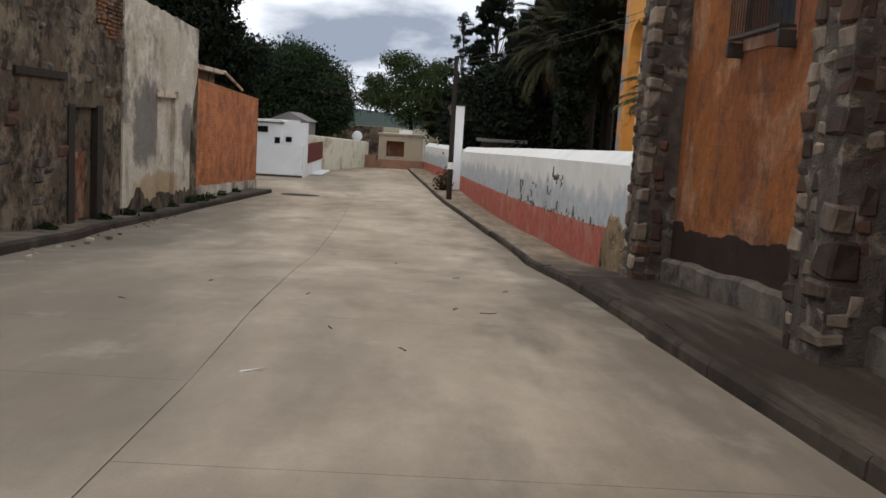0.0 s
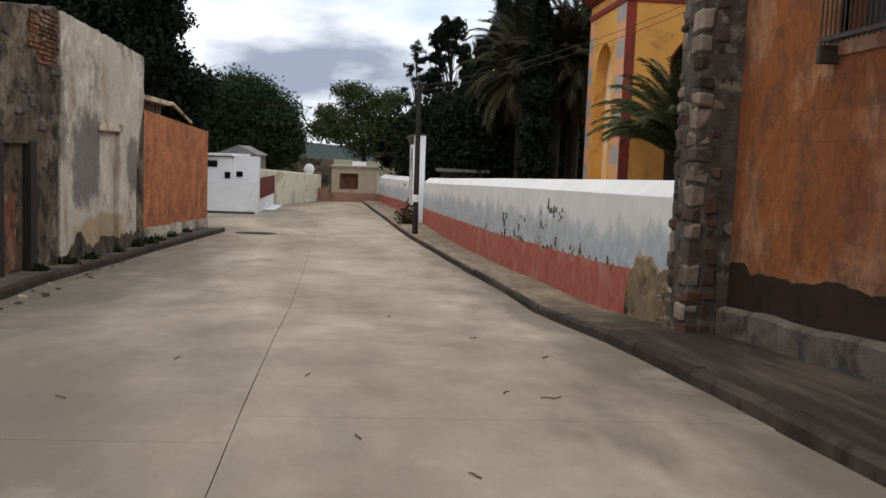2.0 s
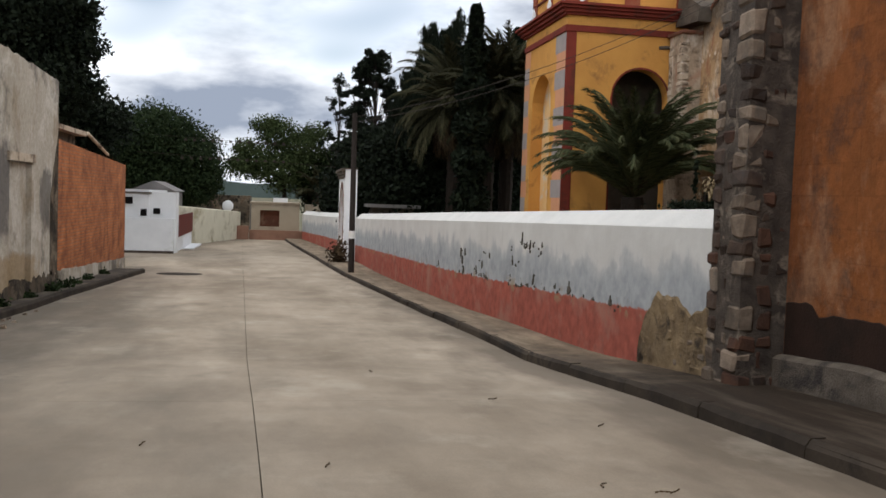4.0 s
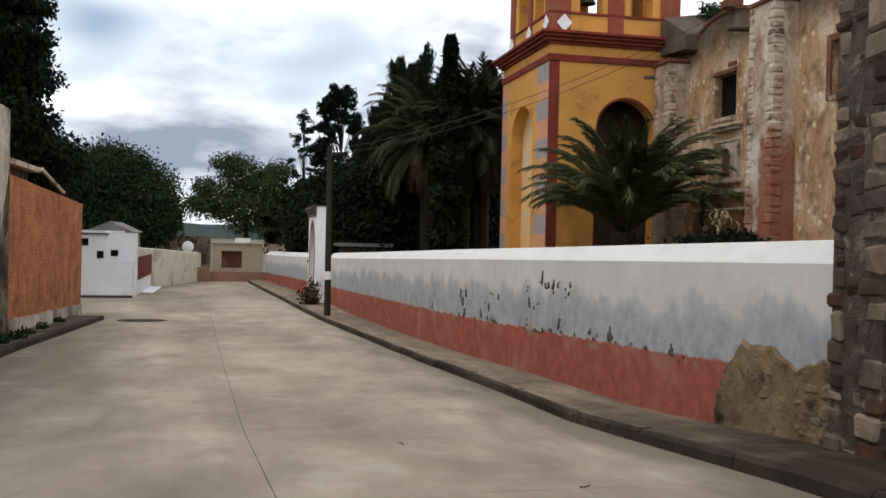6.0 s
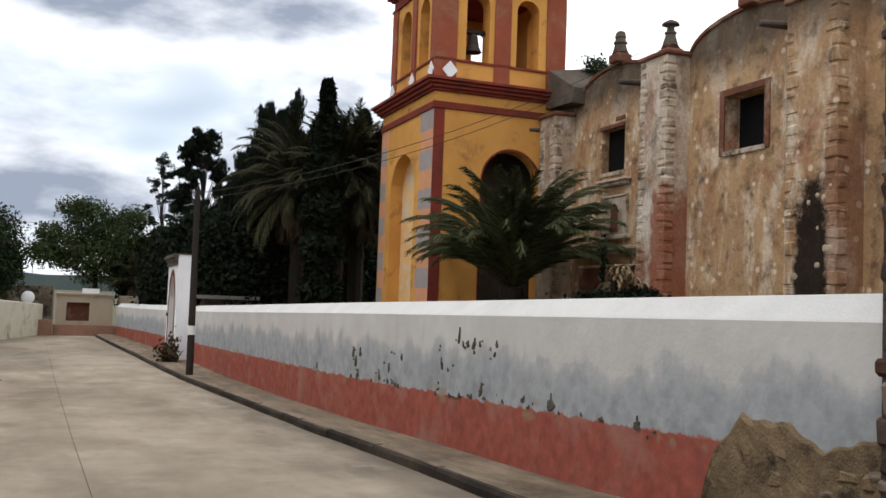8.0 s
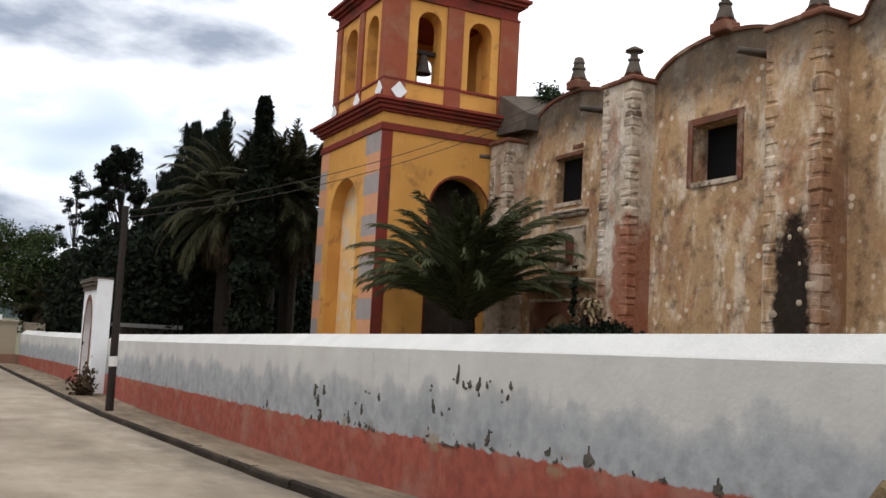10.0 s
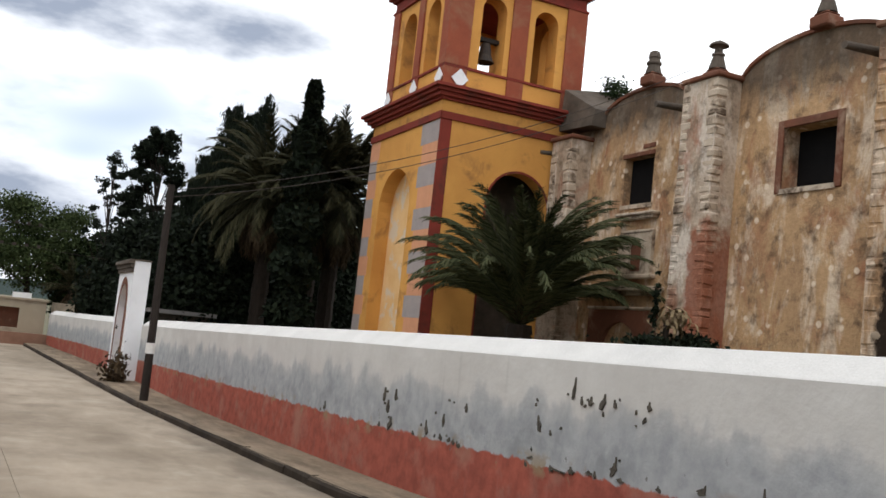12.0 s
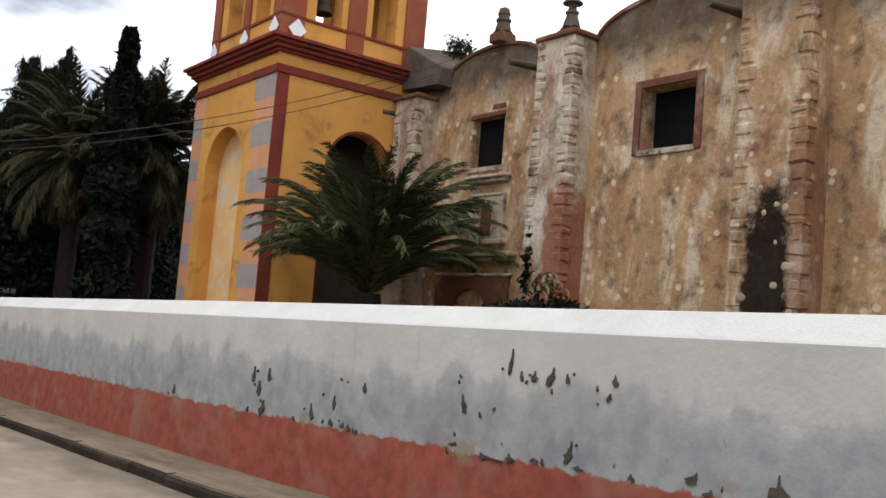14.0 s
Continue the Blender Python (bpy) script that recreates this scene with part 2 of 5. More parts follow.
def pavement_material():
    m, nt, b, pos = start("worn_shaded_pavement")
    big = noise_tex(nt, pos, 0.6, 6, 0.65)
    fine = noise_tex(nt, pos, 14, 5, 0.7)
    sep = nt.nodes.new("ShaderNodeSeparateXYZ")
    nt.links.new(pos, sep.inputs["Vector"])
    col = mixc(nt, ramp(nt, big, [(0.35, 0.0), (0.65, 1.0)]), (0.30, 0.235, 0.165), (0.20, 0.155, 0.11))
    # near stretch beside the church is coloured dark as its shade, broken by noise
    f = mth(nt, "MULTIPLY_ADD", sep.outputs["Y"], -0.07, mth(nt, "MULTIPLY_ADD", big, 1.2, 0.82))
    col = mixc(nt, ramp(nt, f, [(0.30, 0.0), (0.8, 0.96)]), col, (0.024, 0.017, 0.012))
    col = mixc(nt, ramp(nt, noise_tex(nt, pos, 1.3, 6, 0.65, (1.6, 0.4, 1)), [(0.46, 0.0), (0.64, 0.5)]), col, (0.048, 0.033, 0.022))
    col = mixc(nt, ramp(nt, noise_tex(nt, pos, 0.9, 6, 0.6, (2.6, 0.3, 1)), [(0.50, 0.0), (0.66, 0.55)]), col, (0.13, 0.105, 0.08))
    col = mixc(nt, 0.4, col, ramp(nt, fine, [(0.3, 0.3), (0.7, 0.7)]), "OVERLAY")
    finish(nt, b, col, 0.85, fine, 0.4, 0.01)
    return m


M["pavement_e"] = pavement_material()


def yard_wall_material():
    """White limewash over grey repair coat over an oxide-red dado; v runs 0 to 1 up the dado, 1 to 2 above it."""
    m, nt, b, pos = start("painted_yard_wall")
    uv = nt.nodes.new("ShaderNodeUVMap")
    sep = nt.nodes.new("ShaderNodeSeparateXYZ")
    nt.links.new(uv.outputs["UV"], sep.inputs["Vector"])
    v = sep.outputs["Y"]
    n1 = noise_tex(nt, pos, 1.1, 7, 0.6)
    n2 = noise_tex(nt, pos, 5, 5, 0.6)
    nv = noise_tex(nt, pos, 1.15, 7, 0.6, (1, 1.0, 0.62))
    white = mixc(nt, ramp(nt, n1, [(0.35, 0.0), (0.7, 1.0)]), (0.55, 0.535, 0.505), (0.64, 0.63, 0.60))
    grey = mixc(nt, ramp(nt, n2, [(0.3, 0.0), (0.7, 1.0)]), (0.30, 0.315, 0.33), (0.41, 0.425, 0.435))
    gf = mth(nt, "MULTIPLY_ADD", mth(nt, "ADD", v, mth(nt, "MULTIPLY", mth(nt, "SUBTRACT", nv, 0.5), 1.1)), 0.5, 0.0)
    col = mixc(nt, ramp(nt, gf, [(0.70, 0.95), (0.78, 0.62), (0.815, 0.12), (0.85, 0.0)]), white, grey)
    blotch = noise_tex(nt, pos, 2.6, 6, 0.62, (1, 1, 0.8))
    low = ramp(nt, gf, [(0.62, 0.7), (0.76, 0.0)])
    col = mixc(nt, mth(nt, "MULTIPLY", ramp(nt, blotch, [(0.48, 0.0), (0.66, 1.0)]), low), col, (0.24, 0.255, 0.265))
    red = mixc(nt, ramp(nt, n2, [(0.3, 0.0), (0.7, 1.0)]), (0.40, 0.112, 0.078), (0.24, 0.070, 0.052))
    red = mixc(nt, ramp(nt, n1, [(0.50, 0.0), (0.66, 0.65)]), red, (0.36, 0.19, 0.145))
    rf = mth(nt, "MULTIPLY_ADD", mth(nt, "ADD", v, mth(nt, "MULTIPLY", mth(nt, "SUBTRACT", n2, 0.5), 0.17)), 0.5, 0.0)
    col = mixc(nt, ramp(nt, rf, [(0.495, 1.0), (0.505, 0.0)]), col, red)
    chip = noise_tex(nt, pos, 4.2, 6, 0.7, (1, 1.3, 0.7))
    band = ramp(nt, mth(nt, "MULTIPLY", v, 0.5), [(0.40, 0.0), (0.50, 1.0), (0.60, 0.6), (0.75, 0.0)])
    cf = mth(nt, "MULTIPLY", ramp(nt, chip, [(0.66, 0.0), (0.68, 1.0)]), band)
    col = mixc(nt, cf, col, (0.13, 0.12, 0.105))
    drip = noise_tex(nt, pos, 2.2, 5, 0.65, (1, 3.0, 0.18))
    col = mixc(nt, ramp(nt, drip, [(0.60, 0.0), (0.78, 0.2)]), col, (0.22, 0.22, 0.22))
    oc = noise_tex(nt, pos, 1.7, 6, 0.66)
    oband = ramp(nt, mth(nt, "MULTIPLY", v, 0.5), [(0.40, 0.0), (0.47, 1.0), (0.53, 0.7), (0.57, 0.0)])
    col = mixc(nt, mth(nt, "MULTIPLY", ramp(nt, oc, [(0.55, 0.0), (0.61, 0.85)]), oband), col, (0.27, 0.205, 0.125))
    finish(nt, b, col, 0.9, mth(nt, "ADD", n2, mth(nt, "MULTIPLY", cf, -0.6)), 0.5, 0.02)
    return m


M["yard_wall"] = yard_wall_material()


def masonry_render(name, base, base2, pale, rust, dark, dark_above=None, blocks=False, spots=True, patches=(), dsc=1.7, dat=(0.54, 0.72), damt=0.75, st=(1, 1.3, 0.45)):
    """Weathered lime render: broad tones, pale washed streaks, rust and dark blooms, pale stones showing through."""
    m, nt, b, pos = start(name)
    n1 = noise_tex(nt, pos, 0.5, 7, 0.62, (1, 1, 0.6), 0.3)
    n2 = noise_tex(nt, pos, dsc, 7, 0.68)
    n3 = noise_tex(nt, pos, 0.8, 8, 0.7, st, 0.5)
    n4 = noise_tex(nt, pos, 9, 5, 0.7)
    n5 = noise_tex(nt, pos, 0.65, 7, 0.66, (1.2, 1.2, 0.7), 0.6)
    col = mixc(nt, ramp(nt, n1, [(0.35, 0.0), (0.65, 1.0)]), base, base2)
    col = mixc(nt, ramp(nt, n3, [(0.50, 0.0), (0.60, 0.85)]), col, pale)
    col = mixc(nt, ramp(nt, n5, [(0.53, 0.0), (0.66, 0.8)]), col, rust)
    col = mixc(nt, ramp(nt, n2, [(dat[0], 0.0), (dat[1], damt)]), col, dark)
    if spots:
        vo = nt.nodes.new("ShaderNodeTexVoronoi")
        vo.inputs["Scale"].default_value = 2.1
        nt.links.new(pos, vo.inputs["Vector"])
        sp = mth(nt, "MULTIPLY", ramp(nt, mth(nt, "ADD", vo.outputs["Distance"], mth(nt, "MULTIPLY", mth(nt, "SUBTRACT", n4, 0.5), 0.2)), [(0.15, 1.0), (0.22, 0.0)]), ramp(nt, n2, [(0.40, 0.0), (0.46, 0.9)]))
        col = mixc(nt, sp, col, tuple(min(0.7, c * 1.08) for c in pale))
    if blocks:
        sep = nt.nodes.new("ShaderNodeSeparateXYZ")
        nt.links.new(pos, sep.inputs["Vector"])
        cb = nt.nodes.new("ShaderNodeCombineXYZ")
        nt.links.new(sep.outputs["Y"], cb.inputs["X"])
        nt.links.new(sep.outputs["Z"], cb.inputs["Y"])
        br = nt.nodes.new("ShaderNodeTexBrick")
        br.inputs["Scale"].default_value = 1.0
        br.inputs["Brick Width"].default_value, br.inputs["Row Height"].default_value, br.inputs["Mortar Size"].default_value = 0.5, 0.32, 0.008
        br.inputs["Color1"].default_value, br.inputs["Color2"].default_value, br.inputs["Mortar"].default_value = (0.56, 0.56, 0.56, 1), (0.42, 0.42, 0.42, 1), (0.40, 0.40, 0.40, 1)
        nt.links.new(cb.outputs["Vector"], br.inputs["Vector"])
        col = mixc(nt, 0.6, col, br.outputs["Color"], "OVERLAY")
    if dark_above:
        sp2 = nt.nodes.new("ShaderNodeSeparateXYZ")
        nt.links.new(pos, sp2.inputs["Vector"])
        zz = mth(nt, "MULTIPLY", mth(nt, "SUBTRACT", mth(nt, "ADD", sp2.outputs["Z"], mth(nt, "MULTIPLY", n3, 2.2)), dark_above), 0.4)
        col = mixc(nt, ramp(nt, zz, [(0.35, 0.0), (0.75, 0.85)]), col, (0.075, 0.058, 0.044))
    for (py, pz, ry, rz, tone, strength) in patches:
        sp3 = nt.nodes.new("ShaderNodeSeparateXYZ")
        nt.links.new(pos, sp3.inputs["Vector"])
        dy = mth(nt, "ABSOLUTE", mth(nt, "MULTIPLY", mth(nt, "SUBTRACT", sp3.outputs["Y"], py), 1 / ry))
        dz = mth(nt, "ABSOLUTE", mth(nt, "MULTIPLY", mth(nt, "SUBTRACT", sp3.outputs["Z"], pz), 1 / rz))
        rr = mth(nt, "SQRT", mth(nt, "ADD", mth(nt, "POWER", dy, 3), mth(nt, "POWER", dz, 3)))
        nn = mth(nt, "MULTIPLY_ADD", noise_tex(nt, pos, 2.4, 7, 0.7), 1.7, mth(nt, "SUBTRACT", rr, 0.85))
        col = mixc(nt, ramp(nt, nn, [(0.62, strength), (1.0, 0.0)]), col, tone)
    col = mixc(nt, 0.45, col, ramp(nt, n4, [(0.3, 0.3), (0.7, 0.7)]), "OVERLAY")
    finish(nt, b, col, 0.92, mth(nt, "ADD", n2, mth(nt, "MULTIPLY", n4, 0.4)), 0.8, 0.05)
    return m


def brick_material():
    m, nt, b, pos = start("orange_brickwork")
    mp = nt.nodes.new("ShaderNodeMapping")
    mp.inputs["Rotation"].default_value = (0, radians(90), 0)
    cx = nt.nodes.new("ShaderNodeSeparateXYZ")
    nt.links.new(pos, cx.inputs["Vector"])
    cb = nt.nodes.new("ShaderNodeCombineXYZ")
    nt.links.new(cx.outputs["Y"], cb.inputs["X"])
    nt.links.new(cx.outputs["Z"], cb.inputs["Y"])
    br = nt.nodes.new("ShaderNodeTexBrick")
    br.inputs["Scale"].default_value = 1.0
    br.inputs["Brick Width"].default_value, br.inputs["Row Height"].default_value = 0.30, 0.10
    br.inputs["Mortar Size"].default_value = 0.018
    br.inputs["Color1"].default_value = (0.56, 0.19, 0.065, 1)
    br.inputs["Color2"].default_value = (0.40, 0.125, 0.045, 1)
    br.inputs["Mortar"].default_value = (0.33, 0.16, 0.09, 1)
    nt.links.new(cb.outputs["Vector"], br.inputs["Vector"])
    n = noise_tex(nt, pos, 0.8, 6, 0.6)
    col = mixc(nt, ramp(nt, n, [(0.45, 0.0), (0.72, 0.8)]), br.outputs["Color"], (0.26, 0.095, 0.045))
    n2 = noise_tex(nt, pos, 2.2, 7, 0.7, (1, 1, 0.5))
    col = mixc(nt, ramp(nt, n2, [(0.52, 0.0), (0.66, 0.65)]), col, (0.12, 0.055, 0.035))
    col = mixc(nt, ramp(nt, n2, [(0.30, 0.5), (0.42, 0.0)]), col, (0.55, 0.27, 0.13))
    soot = noise_tex(nt, pos, 0.9, 7, 0.68, (1, 1, 1.6))
    col = mixc(nt, ramp(nt, soot, [(0.46, 0.0), (0.66, 0.7)]), col, (0.15, 0.062, 0.036))
    finish(nt, b, col, 0.9, br.outputs["Fac"], 0.6, -0.01)
    return m


M["brick"] = brick_material()
M["brick_old"] = masonry_render("old_soft_brick", (0.20, 0.085, 0.045), (0.13, 0.06, 0.038), (0.24, 0.17, 0.12), (0.17, 0.06, 0.03), (0.035, 0.026, 0.02), dsc=3.0, dat=(0.48, 0.6))

M["church_wall"] = masonry_render("weathered_church_render", (0.48, 0.31, 0.165), (0.36, 0.225, 0.125), (0.64, 0.52, 0.39), (0.30, 0.13, 0.07), (0.11, 0.07, 0.045), dark_above=8.7, dat=(0.50, 0.66), damt=0.85)
M["black_stain"] = plain("blackened_render", (0.018, 0.012, 0.010), (0.06, 0.036, 0.025), 2.4, bump=0.8, dist=0.03, stain=(0.11, 0.075, 0.05), stain_scale=2.2, stain_at=(0.56, 0.68))
M["pale_cobble"] = plain("pale_cobble", (0.50, 0.41, 0.31), (0.33, 0.25, 0.175), 5, bump=0.6, vary=0.5)
M["stained_wall"] = masonry_render("stained_buttress_render", (0.44, 0.28, 0.15), (0.33, 0.20, 0.115), (0.62, 0.50, 0.38), (0.30, 0.12, 0.065), (0.11, 0.07, 0.045), dark_above=8.7, dat=(0.50, 0.66), patches=((22.0, 3.0, 0.5, 3.8, (0.20, 0.085, 0.055), 0.5), (22.75, 2.4, 0.62, 2.9, (0.013, 0.009, 0.007), 0.97)))
M["shaft_wall"] = masonry_render("pale_buttress_render", (0.52, 0.42, 0.32), (0.38, 0.29, 0.21), (0.64, 0.56, 0.47), (0.32, 0.13, 0.075), (0.11, 0.08, 0.055), spots=False, dark_above=9.6, dat=(0.5, 0.66), patches=((29.25, 2.6, 0.55, 3.2, (0.26, 0.085, 0.045), 0.85), (30.25, 1.8, 0.3, 2.2, (0.24, 0.09, 0.05), 0.6)))
M["orange_wall"] = masonry_render("orange_limewash", (0.25, 0.088, 0.027), (0.175, 0.062, 0.024), (0.30, 0.155, 0.085), (0.125, 0.05, 0.03), (0.07, 0.04, 0.03), blocks=True, spots=False, dat=(0.5, 0.68), st=(1, 1, 0.8))
RUIN_STAINS = ((21.2, 1.55, 1.35, 1.25, (0.12, 0.11, 0.105), 0.85), (25.5, 1.5, 0.7, 0.75, (0.12, 0.11, 0.10), 0.8), (22.5, -0.35, 2.6, 0.55, (0.30, 0.20, 0.10), 0.7))
M["old_plaster"] = masonry_render("old_weathered_plaster", (0.48, 0.43, 0.365), (0.36, 0.315, 0.25), (0.55, 0.505, 0.445), (0.28, 0.215, 0.145), (0.11, 0.095, 0.082), spots=False, patches=RUIN_STAINS, dsc=0.5, dat=(0.55, 0.64), damt=0.8, st=(1, 1, 0.9))
M["old_stone_wall"] = masonry_render("old_rubble_masonry", (0.11, 0.085, 0.06), (0.06, 0.048, 0.036), (0.20, 0.16, 0.115), (0.11, 0.065, 0.038), (0.018, 0.015, 0.012), spots=False, dsc=2.2, dat=(0.48, 0.6), damt=0.9, st=(1, 1, 1.2))

# geometry helpers
def obj(name, bm, mats, parent=None, label="", kind="", category=""):
    me = bpy.data.meshes.new(name)
    bm.normal_update()
    bm.to_mesh(me)
    bm.free()
    for mm in mats if isinstance(mats, (list, tuple)) else [mats]:
        me.materials.append(mm)
    ob = new(name, me)
    if parent:
        ob.parent = parent
    return tagged(ob, label, category, "", kind)


def part(name, bm, material, parent, label="", kind=""):
    return obj(name, bm, material, parent, label, kind)


def from_np(name, verts, faces, mats, parent=None, kind="", label="", idx=None):
    me = bpy.data.meshes.new(name)
    me.from_pydata([tuple(v) for v in verts], [], [tuple(f) for f in faces])
    for mm in mats if isinstance(mats, (list, tuple)) else [mats]:
        me.materials.append(mm)
    if idx is not None:
        me.polygons.foreach_set("material_index", idx)
    ob = new(name, me)
    if parent:
        ob.parent = parent
    return tagged(ob, label, "", "", kind)


def empty(name, loc=(0, 0, 0), label="", category="", group="", kind=""):
    e = new(name)
    e.location = loc
    return tagged(e, label, category, group, kind)


def box(bm, x0, x1, y0, y1, z0, z1, bevel=0.0, jitter=0.0, rng=None):
    vs = [bm.verts.new((x, y, z)) for x in (x0, x1) for y in (y0, y1) for z in (z0, z1)]
    if jitter:
        for v in vs:
            v.co += Vector([rng.uniform(-jitter, jitter) for _ in range(3)])
    fs = [bm.faces.new([vs[i] for i in q]) for q in ((0, 1, 3, 2), (4, 6, 7, 5), (0, 4, 5, 1), (2, 3, 7, 6), (0, 2, 6, 4), (1, 5, 7, 3))]
    if bevel:
        es = {e for f in fs for e in f.edges}
        bmesh.ops.bevel(bm, geom=list(es), offset=bevel, segments=1, affect="EDGES")
    return vs


def boxed(name, dims, mat_, parent=None, bevel=0.0, **kw):
    bm = bmesh.new()
    box(bm, *dims, bevel=bevel)
    return obj(name, bm, mat_, parent, **kw)


def tube(bm, p0, p1, r0, r1, n=8):
    p0, p1 = Vector(p0), Vector(p1)
    d = (p1 - p0).normalized()
    a = d.orthogonal().normalized()
    c = d.cross(a)
    rings = []
    for p, r in ((p0, r0), (p1, r1)):
        rings.append([bm.verts.new(p + (a * math.cos(k * 2 * math.pi / n) + c * math.sin(k * 2 * math.pi / n)) * r) for k in range(n)])
    for k in range(n):
        bm.faces.new((rings[0][k], rings[0][(k + 1) % n], rings[1][(k + 1) % n], rings[1][k]))
    bm.faces.new(rings[0][::-1])
    bm.faces.new(rings[1])


def tab(y, ys, vs):
    return float(np.interp(y, ys, vs))


def road_z(y):
    return tab(y, (-60, -5, 5, 9, 13.6, 22, 30, 37, 54, 75, 140), (1.6, 0.33, 0.02, -0.25, -0.67, -1.02, -1.24, -1.38, -1.55, -1.75, -2.3))


def wall_x(y):
    return tab(y, (-20, 9.3, 19, 24.5, 35, 44, 58, 71), (4.3, 4.3, 4.1, 3.8, 3.35, 3.05, 2.2, 1.2))


def kerb_x(y):
    return tab(y, (-20, 0.4, 3, 4.5, 9.2, 14, 17, 21, 23.5, 26, 30, 32.2, 35.5, 40, 48.7, 59.5, 70), (4.3, 3.52, 3.34, 3.25, 3.22, 3.19, 3.14, 2.98, 2.84, 2.68, 2.46, 2.29, 2.05, 1.76, 1.26, 0.58, -0.03))


def lkerb_x(y):
    return tab(y, (-20, 0, 8.6, 12.5, 16, 20, 26, 32, 36.3), (-3.6, -4.1, -4.92, -5.6, -5.95, -6.03, -6.0, -5.75, -5.5))


def top_z(y):
    return tab(y, (8.5, 14.4, 17, 24, 36, 45, 58, 71), (1.80, 1.67, 1.61, 1.45, 1.15, 0.95, 0.72, 0.55))


def red_z(y):
    return tab(y, (9, 13, 16.6, 22, 35, 45, 58, 71), (0.5, 0.3, 0.15, -0.04, -0.33, -0.55, -0.75, -1.0))


def strip(name, ys, lines, mats, parent=None, kind="structure", uvs=None, label=""):
    """Sweeps cross-section points along y; lines(y) gives [(x, z), ...]."""
    bm = bmesh.new()
    uvl = bm.loops.layers.uv.new("UVMap") if uvs else None
    prev = None
    for y in ys:
        row = [bm.verts.new((x, y, z)) for x, z in lines(y)]
        if prev:
            for i in range(len(row) - 1):
                f = bm.faces.new((prev[i], prev[i + 1], row[i + 1], row[i]))
                if uvs:
                    for lp, (yy, vv) in zip(f.loops, ((prev[i].co.y, uvs[i]), (prev[i].co.y, uvs[i + 1]), (y, uvs[i + 1]), (y, uvs[i]))):
                        lp[uvl].uv = (yy, vv)
        prev = row
    return obj(name, bm, mats, parent, label, kind)


def frange(a, b, s):
    n = max(1, int(round((b - a) / s)))
    return [a + (b - a) * i / n for i in range(n + 1)]


def wall_with_holes(bm, axis, at, thick, a0, a1, z0, top, holes, step=0.5):
    """A wall face plane (axis x or y at 'at', going thick behind) with arched or square holes.
    holes: (a_left, a_right, z_bottom, z_spring, arched). top: function of a. Built as columns, solid both faces."""
    cuts = set(frange(a0, a1, step))
    for (l, r, zb, zs, arched) in holes:
        n = 12 if arched else 1
        for k in range(n + 1):
            cuts.add(l + (r - l) * (0.5 - 0.5 * math.cos(math.pi * k / n)) if arched else l + (r - l) * k / n)
    cuts = sorted(c for c in cuts if a0 - 1e-6 <= c <= a1 + 1e-6)
    keep = [cuts[0]]
    for c in cuts[1:]:
        if c - keep[-1] > 1e-4:
            keep.append(c)
    cuts = keep

    def P(a, z, d):
        return (at + d, a, z) if axis == "x" else (a, at + d, z)

    def quad(p):
        bm.faces.new([bm.verts.new(q) for q in p])

    for a, b in zip(cuts, cuts[1:]):
        mid = (a + b) / 2
        spans_a, spans_b = [], []
        lo_a = lo_b = z0
        hs = sorted([h for h in holes if h[0] - 1e-6 < mid < h[1] + 1e-6], key=lambda h: h[2])
        segs = []
        for (l, r, zb, zs, arched) in hs:
            c, rad = (l + r) / 2, (r - l) / 2
            ta = zs + (math.sqrt(max(0, rad * rad - (a - c) ** 2)) if arched else 0)
            tb = zs + (math.sqrt(max(0, rad * rad - (b - c) ** 2)) if arched else 0)
            segs.append((lo_a, lo_b, zb, zb))
            quad((P(a, zb, 0), P(b, zb, 0), P(b, zb, thick), P(a, zb, thick)))
            quad((P(a, ta, 0), P(b, tb, 0), P(b, tb, thick), P(a, ta, thick)))
            lo_a, lo_b = ta, tb
        segs.append((lo_a, lo_b, top(a), top(b)))
        for za, zb_, zc, zd in segs:
            for d in (0, thick):
                quad((P(a, za, d), P(b, zb_, d), P(b, zd, d), P(a, zc, d)))
        quad((P(a, top(a), 0), P(b, top(b), 0), P(b, top(b), thick), P(a, top(a), thick)))
    for (l, r, zb, zs, arched) in holes:
        for a in (l, r):
            quad((P(a, zb, 0), P(a, zs, 0), P(a, zs, thick), P(a, zb, thick)))
    for a in (a0, a1):
        quad((P(a, z0, 0), P(a, top(a), 0), P(a, top(a), thick), P(a, z0, thick)))
    bmesh.ops.remove_doubles(bm, verts=bm.verts, dist=1e-4)
    bmesh.ops.recalc_face_normals(bm, faces=bm.faces)


# large structure
def ground_z(x, y):
    return road_z(y) - 0.04


bm = bmesh.new()
xs = [-900, -300, -100, -40, -20, -9, -4, 0, 4, 12, 25, 60, 150, 400, 900]
ys = [-600, -200, -60, -20, -5, 5, 9, 13.6, 22, 30, 37, 54, 75, 140, 300, 700, 1500]
gv = [[bm.verts.new((x, y, ground_z(x, y))) for y in ys] for x in xs]
for i in range(len(xs) - 1):
    for j in range(len(ys) - 1):
        bm.faces.new((gv[i][j], gv[i + 1][j], gv[i + 1][j + 1], gv[i][j + 1]))
obj("ground", bm, M["ground"], kind="structure")


def joint_x(y):
    return tab(y, (-10, 2, 6, 14, 25, 50, 71), (-0.52, -0.58, -0.72, -1.05, -1.45, -2.4, -3.2))


road = empty("road", kind="structure", label="worn pale concrete street with joints and dark tyre sweeps")


